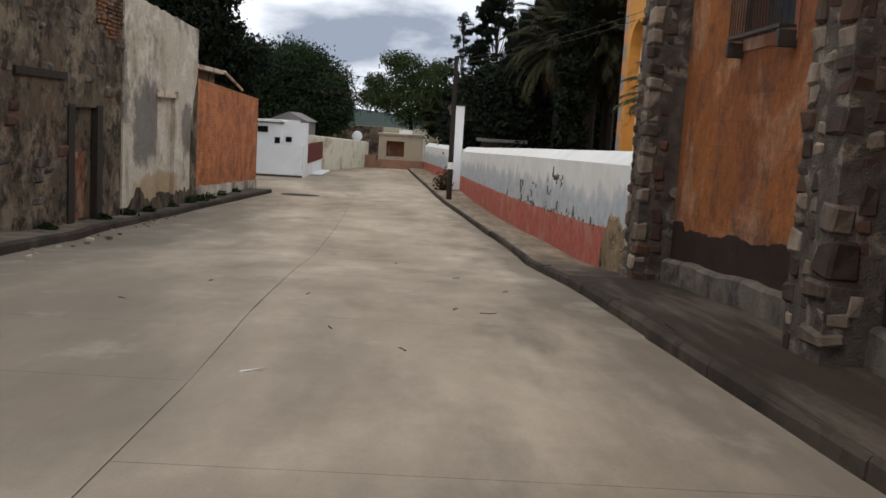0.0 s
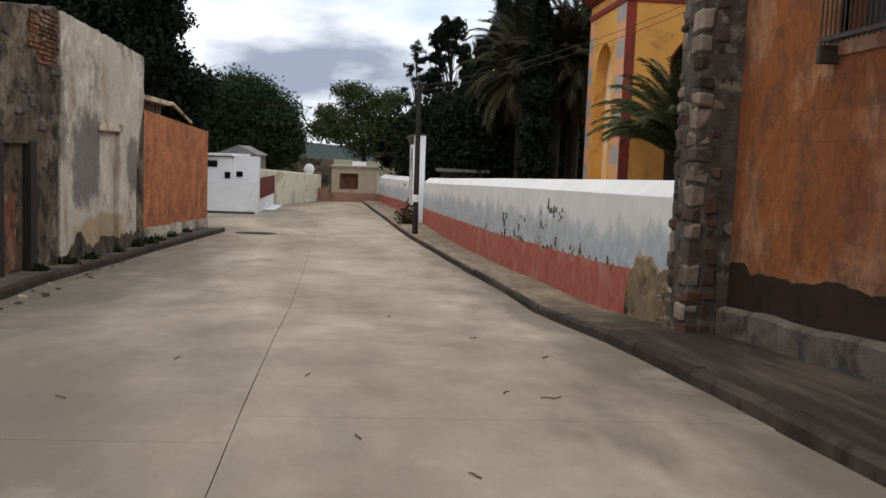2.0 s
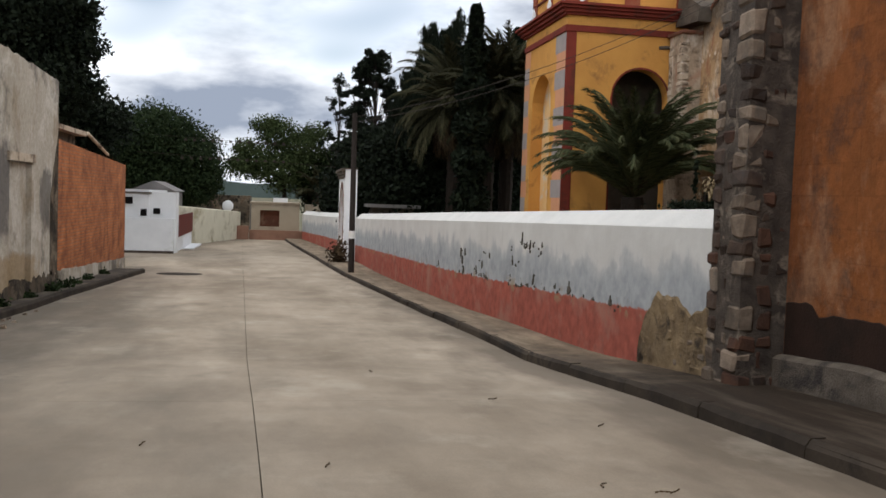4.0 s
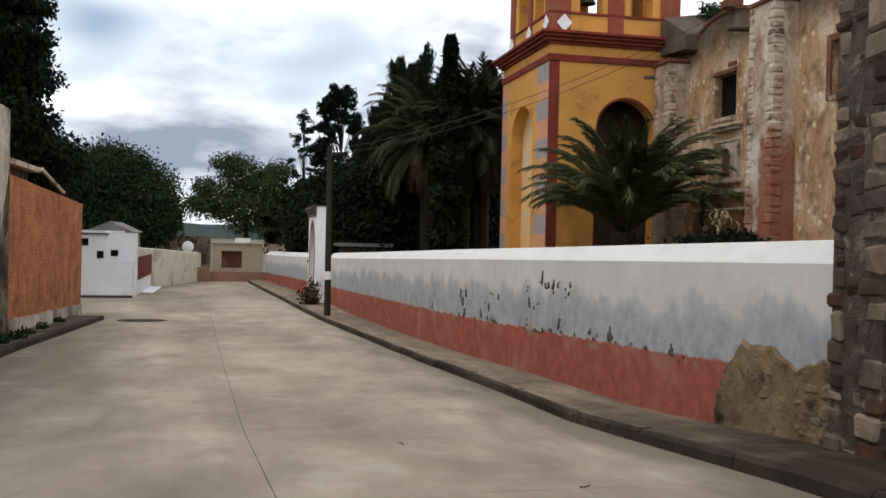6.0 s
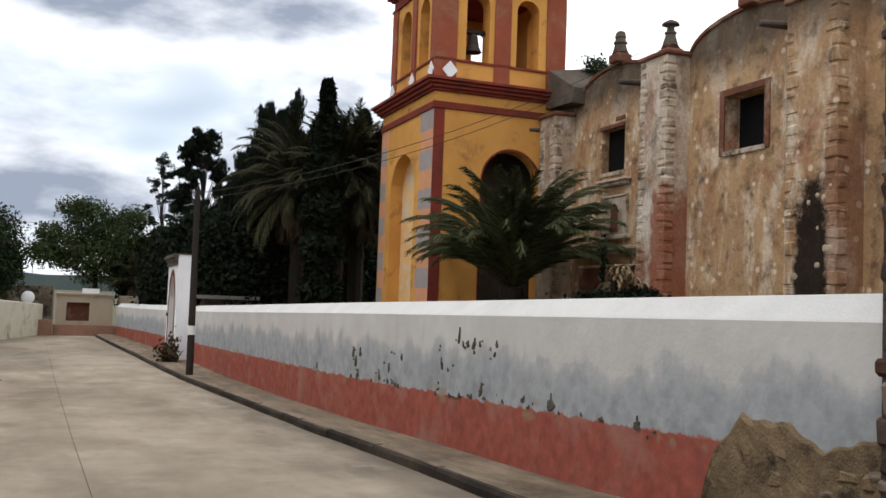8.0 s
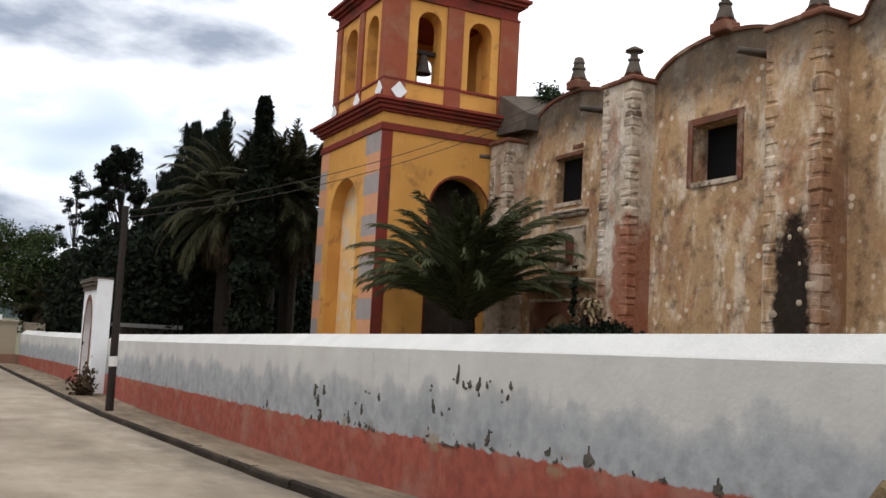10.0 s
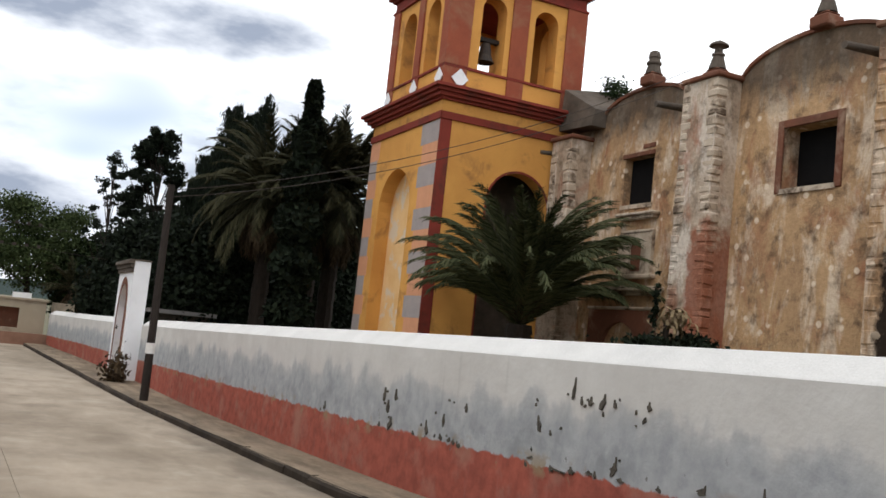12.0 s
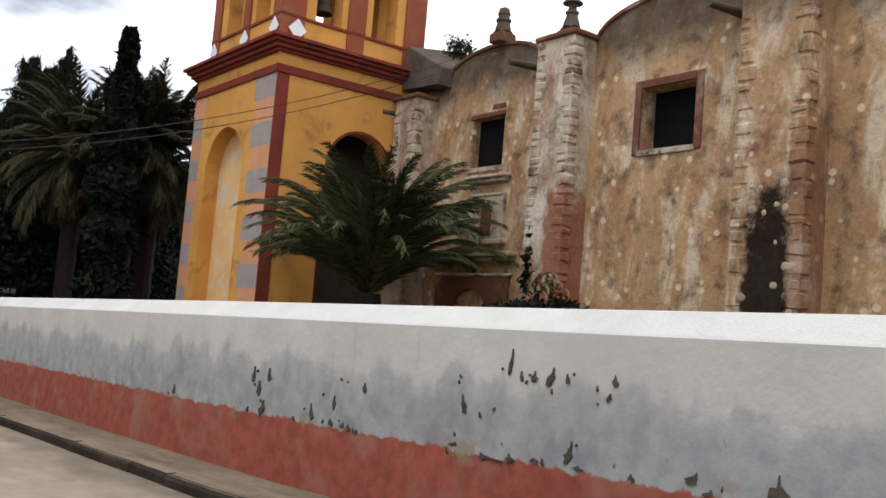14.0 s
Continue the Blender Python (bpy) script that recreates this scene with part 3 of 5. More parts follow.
def slab(a, b, lx, rx):
    bm = bmesh.new()
    rows = []
    for y in frange(a + 0.003, b - 0.003, 1.3):
        rows.append([bm.verts.new((lx(y) + (rx(y) - lx(y)) * k / 3, y, road_z(y) - (0.0 if 0 < k < 3 else 0.002))) for k in range(4)])
    for r0, r1 in zip(rows, rows[1:]):
        for k in range(3):
            bm.faces.new((r0[k], r0[k + 1], r1[k + 1], r1[k]))
    ext = bmesh.ops.extrude_face_region(bm, geom=bm.faces[:])
    for v in ext["geom"]:
        if isinstance(v, bmesh.types.BMVert):
            v.co.z -= 0.035
    bmesh.ops.recalc_face_normals(bm, faces=bm.faces)
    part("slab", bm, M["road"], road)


for a_, n_ in zip((-12, -5, -1.5, 1.9, 3.9, 9.2, 13.8, 18.5, 23.2, 27.9, 32.6, 40, 48, 56, 64), (-5, -1.5, 1.9, 3.9, 9.2, 13.8, 18.5, 23.2, 27.9, 32.6, 40, 48, 56, 64, 72)):
    slab(a_, n_, lambda q: (lkerb_x(q) if q < 36.4 else lkerb_x(36.3) - 0.4 - min(3.0, (q - 36.4) * 1.5)) + 0.02, lambda q: joint_x(q) - 0.004)
for a_, n_ in zip((-12, -4, 0.2, 4.6, 9.2, 13.8, 18.4, 23.2, 27.9, 32.6, 40, 48, 56, 64), (-4, 0.2, 4.6, 9.2, 13.8, 18.4, 23.2, 27.9, 32.6, 40, 48, 56, 64, 72)):
    slab(a_, n_, lambda q: joint_x(q) + 0.004, lambda q: kerb_x(q) - 0.02)

RY = frange(-12, 71, 1.0)
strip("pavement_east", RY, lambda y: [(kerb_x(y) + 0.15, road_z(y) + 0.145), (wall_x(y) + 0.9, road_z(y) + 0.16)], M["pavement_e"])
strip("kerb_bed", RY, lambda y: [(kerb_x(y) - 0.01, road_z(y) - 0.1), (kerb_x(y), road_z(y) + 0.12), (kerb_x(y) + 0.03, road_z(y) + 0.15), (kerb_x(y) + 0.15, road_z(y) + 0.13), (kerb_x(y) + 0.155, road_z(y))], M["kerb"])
LY = frange(-12, 36.3, 1.0)
strip("pavement_west", LY, lambda y: [(-7.4, road_z(y) + 0.15), (lkerb_x(y) - 0.15, road_z(y) + 0.14)], M["pavement"])
strip("kerb_west", LY, lambda y: [(lkerb_x(y) - 0.155, road_z(y)), (lkerb_x(y) - 0.15, road_z(y) + 0.15), (lkerb_x(y) - 0.03, road_z(y) + 0.15), (lkerb_x(y), road_z(y) + 0.12), (lkerb_x(y) + 0.01, road_z(y) - 0.1)], M["kerb"])

# churchyard wall
def yard_wall(name, y0, y1):
    w = empty(name, kind="structure", label="white-grey limewashed churchyard wall with oxide-red dado, peeling")
    Y = frange(y0, y1, 0.5)
    fx = lambda y: wall_x(y) + 0.015 * noise.noise((y * 0.7, 1.3, 0))
    strip("wall_face", Y, lambda y: [(fx(y), road_z(y) - 0.05), (fx(y), red_z(y)), (fx(y) + 0.01, red_z(y) + (top_z(y) - 0.24 - red_z(y)) * 0.5), (fx(y), top_z(y) - 0.24)], M["yard_wall"], w, "", uvs=(0.0, 1.0, 1.5, 2.0))
    strip("coping", Y, lambda y: [(fx(y), top_z(y) - 0.24), (fx(y) + 0.02, top_z(y) - 0.22), (wall_x(y) + 0.28, top_z(y) - 0.01 + 0.012 * noise.noise((y, 4, 0))), (wall_x(y) + 0.36, top_z(y)), (wall_x(y) + 0.62, top_z(y) - 0.22), (wall_x(y) + 0.62, road_z(y) - 0.1)], M["coping"], w, "", label="bright white sloped coping")
    return w


yard_wall("wall_churchyard", 9.75, 44.4)
yard_wall("wall_churchyard_far", 48.7, 71)

# gate in the churchyard wall
gate = empty("churchyard_gateway", (0, 0, 0), "whitewashed arched stone gateway with weathered dark cornice in the churchyard wall", "gateway")
bm = bmesh.new()
wall_with_holes(bm, "x", 2.48, 0.57, 44.4, 48.7, -1.6, lambda a: 3.04, [(45.3, 47.8, -1.6, 0.95, True)], 0.6)
part("arch_wall", bm, M["white_paint"], gate)
bm = bmesh.new()
box(bm, 2.40, 2.476, 44.42, 48.68, 2.62, 2.78, 0.015)
box(bm, 2.34, 2.476, 44.40, 48.70, 2.784, 2.92, 0.02)
box(bm, 2.26, 2.476, 44.36, 48.74, 2.924, 3.04, 0.02)
box(bm, 2.30, 3.08, 44.36, 48.74, 3.044, 3.09, 0.015)
part("cornice", bm, M["dark_top"], gate, "weathered brown cornice")
bm = bmesh.new()
wall_with_holes(bm, "x", 2.46, 0.018, 45.05, 48.05, -1.6, lambda a: 0.95 + math.sqrt(max(0.0, 1.5 ** 2 - (a - 46.55) ** 2)) + 0.02, [(45.3, 47.8, -1.6, 0.95, True)], 0.25)
part("arch_moulding", bm, M["church_rust"], gate, "faded red-brown arch surround")
bm = bmesh.new()
box(bm, 2.72, 2.8, 45.3, 46.53, -1.55, 2.1)
box(bm, 2.72, 2.8, 46.57, 47.8, -1.55, 2.1)
part("door_leaf", bm, M["church_rust"], gate, "brown timber door leaves")

# near church body with buttresses
near = empty("wall_church_near", kind="structure", label="orange limewashed church wall with stone plinth and barred window")
bm = bmesh.new()
wall_with_holes(bm, "x", 4.70, 0.8, -14, 9.8, -0.9, lambda a: 9.0, [(5.3, 6.8, 3.2, 5.4, False)], 1.0)
part("wall_skin", bm, M["orange_wall"], near)
bm = bmesh.new()
rng = random.Random(5)
prev = None
for yy in frange(-14, 9.8, 0.35):
    zt = road_z(yy) + 0.49 + 0.02 * rng.uniform(-1, 1)
    row = [bm.verts.new(p) for p in ((4.58, yy, -0.9), (4.58 + rng.uniform(-.015, .015), yy, zt - 0.04), (4.63, yy, zt), (4.71, yy, zt + 0.01))]
    if prev:
        for k in range(3):
            bm.faces.new((prev[k], prev[k + 1], row[k + 1], row[k]))
    prev = row
part("plinth", bm, M["rubble"], near, "grey rendered rubble plinth")
prev = None
bm = bmesh.new()
for yy in frange(-14, 9.12, 0.12):
    zt = road_z(yy) + 0.92 + 0.07 * noise.noise((yy * 1.3, 7, 0)) + 0.03 * noise.noise((yy * 6, 2, 0)) + (0.12 if yy > 8.6 else 0)
    row = [bm.verts.new(p) for p in ((4.69, yy, road_z(yy) + 0.4), (4.692, yy, zt), (4.705, yy, zt + 0.015))]
    if prev:
        for k in range(2):
            bm.faces.new((prev[k], prev[k + 1], row[k + 1], row[k]))
    prev = row
part("damp_band", bm, M["damp"], near, "dark brown damp render band above the plinth")
bm = bmesh.new()
box(bm, 4.72, 16, 9.78, 9.8, -0.9, 9.0)
box(bm, 4.8, 16, -14, 9.77, 8.9, 9.0)
part("rear_mass", bm, M["church_wall"], near)
bm = bmesh.new()
for k in range(7):
    box(bm, 4.95, 5.0, 5.26 + k * 0.225, 5.47 + k * 0.225, 3.15, 5.45, 0.01)
part("shutter", bm, M["window_grey"], near, "grey boarded shutter behind the bars")
for ya, yb, za, zb in ((5.18, 5.3, 3.2, 5.4), (6.8, 6.86, 3.2, 5.4), (5.18, 6.86, 3.06, 3.2)):
    boxed("window_surround", (4.685, 4.76, ya, yb, za, zb), M["church_rust"], near, label="faded red window surround")
grille = empty("window_grille", (0, 0, 0), "dark iron window grille standing proud of the orange wall", "window grille")
for k in range(19):
    yy = 5.25 + k * 1.60 / 18
    bm = bmesh.new()
    tube(bm, (4.52, yy, 3.14), (4.52, yy, 5.5), 0.010, 0.010, 5)
    part("bar", bm, M["iron"], grille)
bm = bmesh.new()
for zz in (3.2, 3.75, 4.3, 4.85, 5.4):
    box(bm, 4.505, 4.535, 5.23, 6.87, zz - 0.02, zz + 0.02)
for yy in (5.25, 6.85):
    for zz in (3.2, 5.4):
        box(bm, 4.52, 4.72, yy - 0.015, yy + 0.015, zz - 0.015, zz + 0.015)
part("frame", bm, M["iron"], grille)
for ya in (6.81, 5.21):
    boxed("sill_bracket", (4.50, 4.72, ya, ya + 0.08, 2.98, 3.16), M["iron"], grille, 0.01)


def buttress(name, y0, y1, x0, ztop, seed):
    b = empty(name, (0, 0, 0), "stone-quoined rubble buttress against the orange church wall", "buttress", kind="structure")
    rng = random.Random(seed)
    bm = bmesh.new()
    box(bm, x0 + 0.02, 4.9, y0 + 0.02, y1 - 0.01, -0.9, ztop)
    part("core", bm, M["mortar"], b)
    def column(xa, xb, ya, yb, ragged, pale, name_, hmin=0.12, hmax=0.3, rust=0.1):
        z = road_z((y0 + y1) / 2) + 0.1
        while z < ztop:
            h = rng.uniform(hmin, hmax)
            if rng.random() < 0.9:
                bm = bmesh.new()
                ja = [rng.uniform(-ragged, ragged) for _ in range(3)]
                box(bm, xa + rng.uniform(-0.02, 0.015), xb + abs(ja[0]), ya + ja[1] * 0.3, yb + ja[2], z, z + h - rng.uniform(0.01, 0.05), min(0.03, h * 0.2), 0.03, rng)
                r = rng.random()
                part(name_, bm, M["stone_light" if r < pale else ("stone_dark" if r < 1 - rust else "stone_rust")], b)
            z += h
        return b

    d = y1 - y0
    column(x0, x0 + 0.16, y0, y0 + d * 0.38, 0.08, 0.6, "quoin_stone", 0.16, 0.34)
    column(x0 + 0.02, x0 + 0.2, y0 + d * 0.45, y0 + d * 0.66, 0.06, 0.3, "field_stone", 0.1, 0.22)
    column(x0, x0 + 0.25, y0 + d * 0.74, y1, 0.05, 0.45, "quoin_stone", 0.12, 0.28)
    column(x0 + 0.2, x0 + 0.33, y0 + 0.01, y0 + 0.3, 0.05, 0.12, "face_stone", 0.14, 0.3, 0.45)
    column(x0 + 0.4, 4.68, y0 + 0.03, y0 + 0.3, 0.04, 0.0, "face_stone", 0.18, 0.34, 0.6)
    return b


buttress("buttress", 9.12, 9.85, 4.15, 8.6, 3)
buttress("buttress", 2.8, 3.62, 4.2, 8.6, 8)
buttress("buttress", -4.5, -3.5, 4.2, 8.6, 9)

# churchyard surface
strip("churchyard_ground", frange(9.9, 71, 2.0), lambda y: [(wall_x(y) + 0.5, -0.25), (40, -0.25)], M["ground"])

# tower
tower = empty("bell_tower", kind="", label="ochre and oxide-red church bell tower with painted quoins", category="bell tower")
TX0, TX1, TY0, TY1 = 11.02, 17.2, 37.7, 44.2
bm = bmesh.new()
wall_with_holes(bm, "x", TX0, 0.6, TY0, TY1, -0.3, lambda a: 9.9, [(39.7, 42.75, -0.3, 6.05, True)], 1.0)
part("west_wall", bm, M["tower_yellow"], tower)
boxed("niche_back", (TX0 + 0.55, TX0 + 0.62, 39.6, 42.85, -0.3, 7.7), M["tower_pale"], tower)
bm = bmesh.new()
wall_with_holes(bm, "y", TY0, 0.6, TX0 + 0.6, TX1, -0.3, lambda a: 9.9, [(13.1, 15.6, -0.3, 6.3, True)], 1.0)
part("south_wall", bm, M["tower_yellow"], tower)
bm = bmesh.new()
wall_with_holes(bm, "y", TY0 - 0.02, 0.02, 13.03, 15.67, -0.3, lambda a: 6.3 + math.sqrt(max(0.0, 1.32 ** 2 - (a - 14.35) ** 2)) + 0.01, [(13.1, 15.6, -0.3, 6.3, True)], 0.2)
part("arch_rim", bm, M["tower_red"], tower, "dark red painted arch rim")
# inner walls coloured dark so the deep arch opening reads as shade
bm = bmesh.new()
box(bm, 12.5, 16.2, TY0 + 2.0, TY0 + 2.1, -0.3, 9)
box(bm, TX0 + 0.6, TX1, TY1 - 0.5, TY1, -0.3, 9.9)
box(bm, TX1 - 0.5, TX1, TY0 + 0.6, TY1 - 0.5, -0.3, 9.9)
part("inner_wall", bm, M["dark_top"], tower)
bm = bmesh.new()
box(bm, TX0 - 0.02, TX0 + 0.42, TY0 - 0.025, TY0, -0.3, 8.95)
box(bm, TX0 - 0.05, TX1, TY0 - 0.07, TY0, 8.95, 9.22, 0.015)
box(bm, TX0 - 0.07, TX0, TY0 - 0.07, TY1 + 0.05, 8.95, 9.22, 0.015)
part("pilaster_band", bm, M["tower_red"], tower, "oxide-red corner strip and string course")
bm = bmesh.new()
for o, z0_, z1_ in ((0.12, 9.62, 9.72), (0.24, 9.72, 9.86), (0.36, 9.86, 9.98), (0.48, 9.98, 10.10), (0.2, 10.10, 10.16)):
    box(bm, TX0 - o, TX1 + o, TY0 - o, TY1 + o, z0_, z1_, 0.012)
part("main_cornice", bm, M["tower_red"], tower, "stepped oxide-red cornice")
for k in range(12):
    z0_ = -0.3 + k * 0.77
    for s, (ya, yb) in enumerate(((TY0, TY0 + (1.5 if k % 2 else 1.32)), (TY1 - (0.95 if k % 2 else 0.78), TY1))):
        boxed("quoin", (TX0 - 0.012, TX0, ya, yb, z0_, min(z0_ + 0.765, 8.94)), M["quoin_grey" if (k + s) % 2 else "quoin_orange"], tower)
# belfry
BX0, BX1, BY0, BY1 = 11.15, 16.75, 38.1, 43.5
bm = bmesh.new()
box(bm, BX0, BX1, BY0, BY1, 10.16, 10.95)
part("belfry_base", bm, M["tower_yellow"], tower)
bm = bmesh.new()
box(bm, BX0 - 0.06, BX1 + 0.06, BY0 - 0.06, BY1 + 0.06, 10.95, 11.05, 0.01)
part("belfry_string", bm, M["tower_red"], tower)
bm = bmesh.new()
wall_with_holes(bm, "y", BY0, 0.7, BX0, BX1, 11.05, lambda a: 14.2, [(12.4, 13.4, 11.06, 13.35, True), (14.6, 15.6, 11.06, 13.35, True)], 0.6)
part("belfry_south_wall", bm, M["tower_yellow"], tower)
bm = bmesh.new()
wall_with_holes(bm, "y", BY1 - 0.7, 0.7, BX0, BX1, 11.05, lambda a: 14.2, [(12.4, 13.4, 11.06, 13.35, True), (14.6, 15.6, 11.06, 13.35, True)], 0.6)
part("belfry_north_wall", bm, M["tower_yellow"], tower)
for nm, X in (("belfry_west_wall", BX0), ("belfry_east_wall", BX1 - 0.7)):
    bm = bmesh.new()
    wall_with_holes(bm, "x", X, 0.7, BY0 + 0.7, BY1 - 0.7, 11.05, lambda a: 14.2, [(38.98, 40.08, 11.06, 13.2, True), (41.15, 42.4, 11.06, 13.2, True)], 0.6)
    part(nm, bm, M["tower_yellow"], tower)
for xa, xb in ((BX0 - 0.07, BX0 + 0.85), (13.62, 14.32), (BX1 - 0.8, BX1 + 0.07)):
    bm = bmesh.new()
    box(bm, xa, xb, BY0 - 0.07, BY0, 11.05, 14.2)
    box(bm, xa + 0.01, xb - 0.01, BY0 - 0.05, BY0, 10.2, 10.95)
    part("belfry_pilaster", bm, M["belfry_red"], tower, "faded red belfry pilaster")
for ya, yb in ((BY0, BY0 + 0.5), (40.4, 40.9), (BY1 - 0.62, BY1)):
    bm = bmesh.new()
    box(bm, BX0 - 0.07, BX0, ya, yb, 11.05, 14.2)
    box(bm, BX0 - 0.05, BX0, ya, yb, 10.2, 10.95)
    part("belfry_pilaster", bm, M["belfry_red"], tower, "faded red belfry pilaster")
bm = bmesh.new()
for o, z0_, z1_ in ((0.1, 14.2, 14.3), (0.02, 14.3, 14.7), (0.15, 14.7, 14.8), (0.3, 14.8, 14.95), (0.42, 14.95, 15.08)):
    box(bm, BX0 - o, BX1 + o, BY0 - o, BY1 + o, z0_, z1_, 0.012)
box(bm, BX0 + 0.6, BX1 - 0.6, BY0 + 0.6, BY1 - 0.6, 15.08, 17.5)
part("top_cornice", bm, M["tower_red"], tower, "stepped red upper cornice")
for c, ax in (((11.57, BY0 - 0.075), "y"), ((11.48, 38.4), "x"), ((11.48, 40.65), "x"), ((11.48, 43.2), "x")):
    s = 0.33
    bm = bmesh.new()
    if ax == "y":
        X, Y = c
        vs = [(X + 0.15 - s, Y), (X + 0.15, Y), (X + 0.15 + s, Y), (X + 0.15, Y)]
        q = [bm.verts.new((vs[i][0], Y - d, 10.57 + dz)) for d in (0, 0.03) for i, dz in ((0, 0), (1, -0.36), (2, 0), (3, 0.36))]
    else:
        X, Y = BX0 - 0.075, c[1]
        q = [bm.verts.new((X - d, Y + dy, 10.57 + dz)) for d in (0, 0.03) for dy, dz in ((-s, 0), (0, -0.36), (s, 0), (0, 0.36))]
    bm.faces.new(q[:4]); bm.faces.new(q[4:])
    for k in range(4):
        bm.faces.new((q[k], q[(k + 1) % 4], q[4 + (k + 1) % 4], q[4 + k]))
    bmesh.ops.recalc_face_normals(bm, faces=bm.faces)
    part("diamond", bm, M["white_paint"], tower, "white diamond panel")
# bell
bell = empty("bell", (0, 0, 0), "dark bronze bell hanging in the belfry arch", "bell")
bm = bmesh.new()
prof = [(0.05, 12.3), (0.16, 12.25), (0.2, 12.1), (0.24, 11.8), (0.36, 11.55), (0.34, 11.53)]
rings = [[bm.verts.new((12.9 + r * math.cos(a * math.pi / 8), 38.6 + r * math.sin(a * math.pi / 8), z)) for a in range(16)] for r, z in prof]
for r0, r1 in zip(rings, rings[1:]):
    for k in range(16):
        bm.faces.new((r0[k], r0[(k + 1) % 16], r1[(k + 1) % 16], r1[k]))
bm.faces.new(rings[0])
part("bell_body", bm, M["iron"], bell)
boxed("yoke", (12.42, 13.38, 38.5, 38.7, 12.3, 12.45), M["wood_pole"], bell)

# long church wall with bays
CX = 16.4


def parapet(y):
    z = 9.55
    for c, r, h in ((33.5, 2.25, 0.75), (26.4, 2.6, 0.88), (18.6, 2.9, 0.95)):
        if abs(y - c) < r:
            z = max(z, 9.5 + h * math.sqrt(1 - ((y - c) / r) ** 2) + 0.1)
    return z


church = empty("wall_church_nave", kind="structure", label="weathered ochre and grey church side wall with scalloped parapet")
bm = bmesh.new()
wall_with_holes(bm, "x", CX, 1.0, 9.3, 37.7, -0.3, parapet, [(32.72, 34.25, 6.42, 8.0, False), (25.5, 27.25, 6.3, 7.95, False), (18.0, 19.6, 6.1, 8.0, False)], 0.25)
part("wall_skin", bm, M["church_wall"], church)
for ya, yb, za, zb, f, deep in ((32.72, 34.25, 6.42, 8.0, 0.13, 0.30), (25.5, 27.25, 6.3, 7.95, 0.22, 0.55), (18.0, 19.6, 6.1, 8.0, 0.2, 0.55)):
    bm = bmesh.new()
    if f > 0.15:
        box(bm, CX - 0.05, CX + 0.04, ya - f, ya, za - 0.12, zb + f, 0.02)
        box(bm, CX - 0.05, CX + 0.04, yb, yb + f, za - 0.12, zb + f, 0.02)
        box(bm, CX - 0.055, CX + 0.035, ya, yb, zb, zb + f, 0.02)
    else:
        box(bm, CX - 0.06, CX + 0.04, ya - 0.02, yb + 0.1, zb, zb + 0.16, 0.02)
        box(bm, CX - 0.03, CX + 0.04, ya - 0.02, ya + 0.62, zb + 0.24, zb + 0.4, 0.02)
    part("window_surround", bm, M["church_rust"], church, "faded rust-red window surround")
    # black sheet behind the reveal stands for the unlit room
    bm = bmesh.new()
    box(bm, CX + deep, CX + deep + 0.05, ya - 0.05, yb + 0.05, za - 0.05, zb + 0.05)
    part("window_shade_back", bm, M["dark"], church)
    boxed("window_sill", (CX - 0.05, CX + 0.3, ya - 0.05, yb + 0.05, za - 0.14, za - 0.001), M["church_stone"], church)
bm = bmesh.new()
prev = None
for yy in frange(9.3, 37.7, 0.2):
    zt = parapet(yy)
    w_ = 0.03 * noise.noise((yy * 2.0, 1, 0))
    row = [bm.verts.new(p) for p in ((CX - 0.004, yy, zt - 0.1), (CX - 0.07 + w_, yy, zt - 0.08), (CX - 0.08 + w_, yy, zt + 0.02 + w_), (CX + 0.1, yy, zt + 0.05 + w_), (CX + 1.05, yy, zt + 0.03))]
    if prev:
        for a_, b_, c_, d_ in zip(prev, prev[1:], row[1:], row):
            bm.faces.new((a_, b_, c_, d_))
    prev = row
bmesh.ops.recalc_face_normals(bm, faces=bm.faces)
part("parapet_cap", bm, M["church_rust"], church, "weathered rust-red cap along the curved parapet")


def church_buttress(y0, y1, zt, mat_="shaft_wall"):
    b = empty("church_buttress", (0, 0, 0), "tall pale stone buttress on the weathered church wall", "buttress", kind="structure")
    rng = random.Random(int(y0 * 7))
    boxed("shaft", (CX - 0.87, CX + 0.1, y0 + 0.02, y1 - 0.02, -0.3, zt), M[mat_], b)
    z = 1.0
    while z < zt - 0.3:
        h = rng.uniform(0.2, 0.42)
        for ya, yb in ((y0, y0 + rng.uniform(0.25, 0.5)), (y1 - rng.uniform(0.25, 0.5), y1)):
            bm = bmesh.new()
            box(bm, CX - 0.875 - rng.uniform(0, 0.035), CX - 0.5, ya - rng.uniform(0, 0.02), yb, z, z + h - rng.uniform(0.01, 0.05), 0.05, 0.03, rng)
            part("quoin_stone", bm, M["church_stone" if mat_ == "shaft_wall" and z > 5.6 else mat_], b)
        z += h
    bm = bmesh.new()
    box(bm, CX - 0.95, CX + 0.3, y0 - 0.08, y1 + 0.08, zt, zt + 0.16, 0.04)
    part("cap", bm, M["church_rust"], b, "rust-red cap course")
    return b


paled = church_buttress(29.0, 30.5, 9.6)
stained = church_buttress(21.9, 23.7, 9.6, "stained_wall")
church_buttress(13.0, 14.8, 9.6, "church_wall")


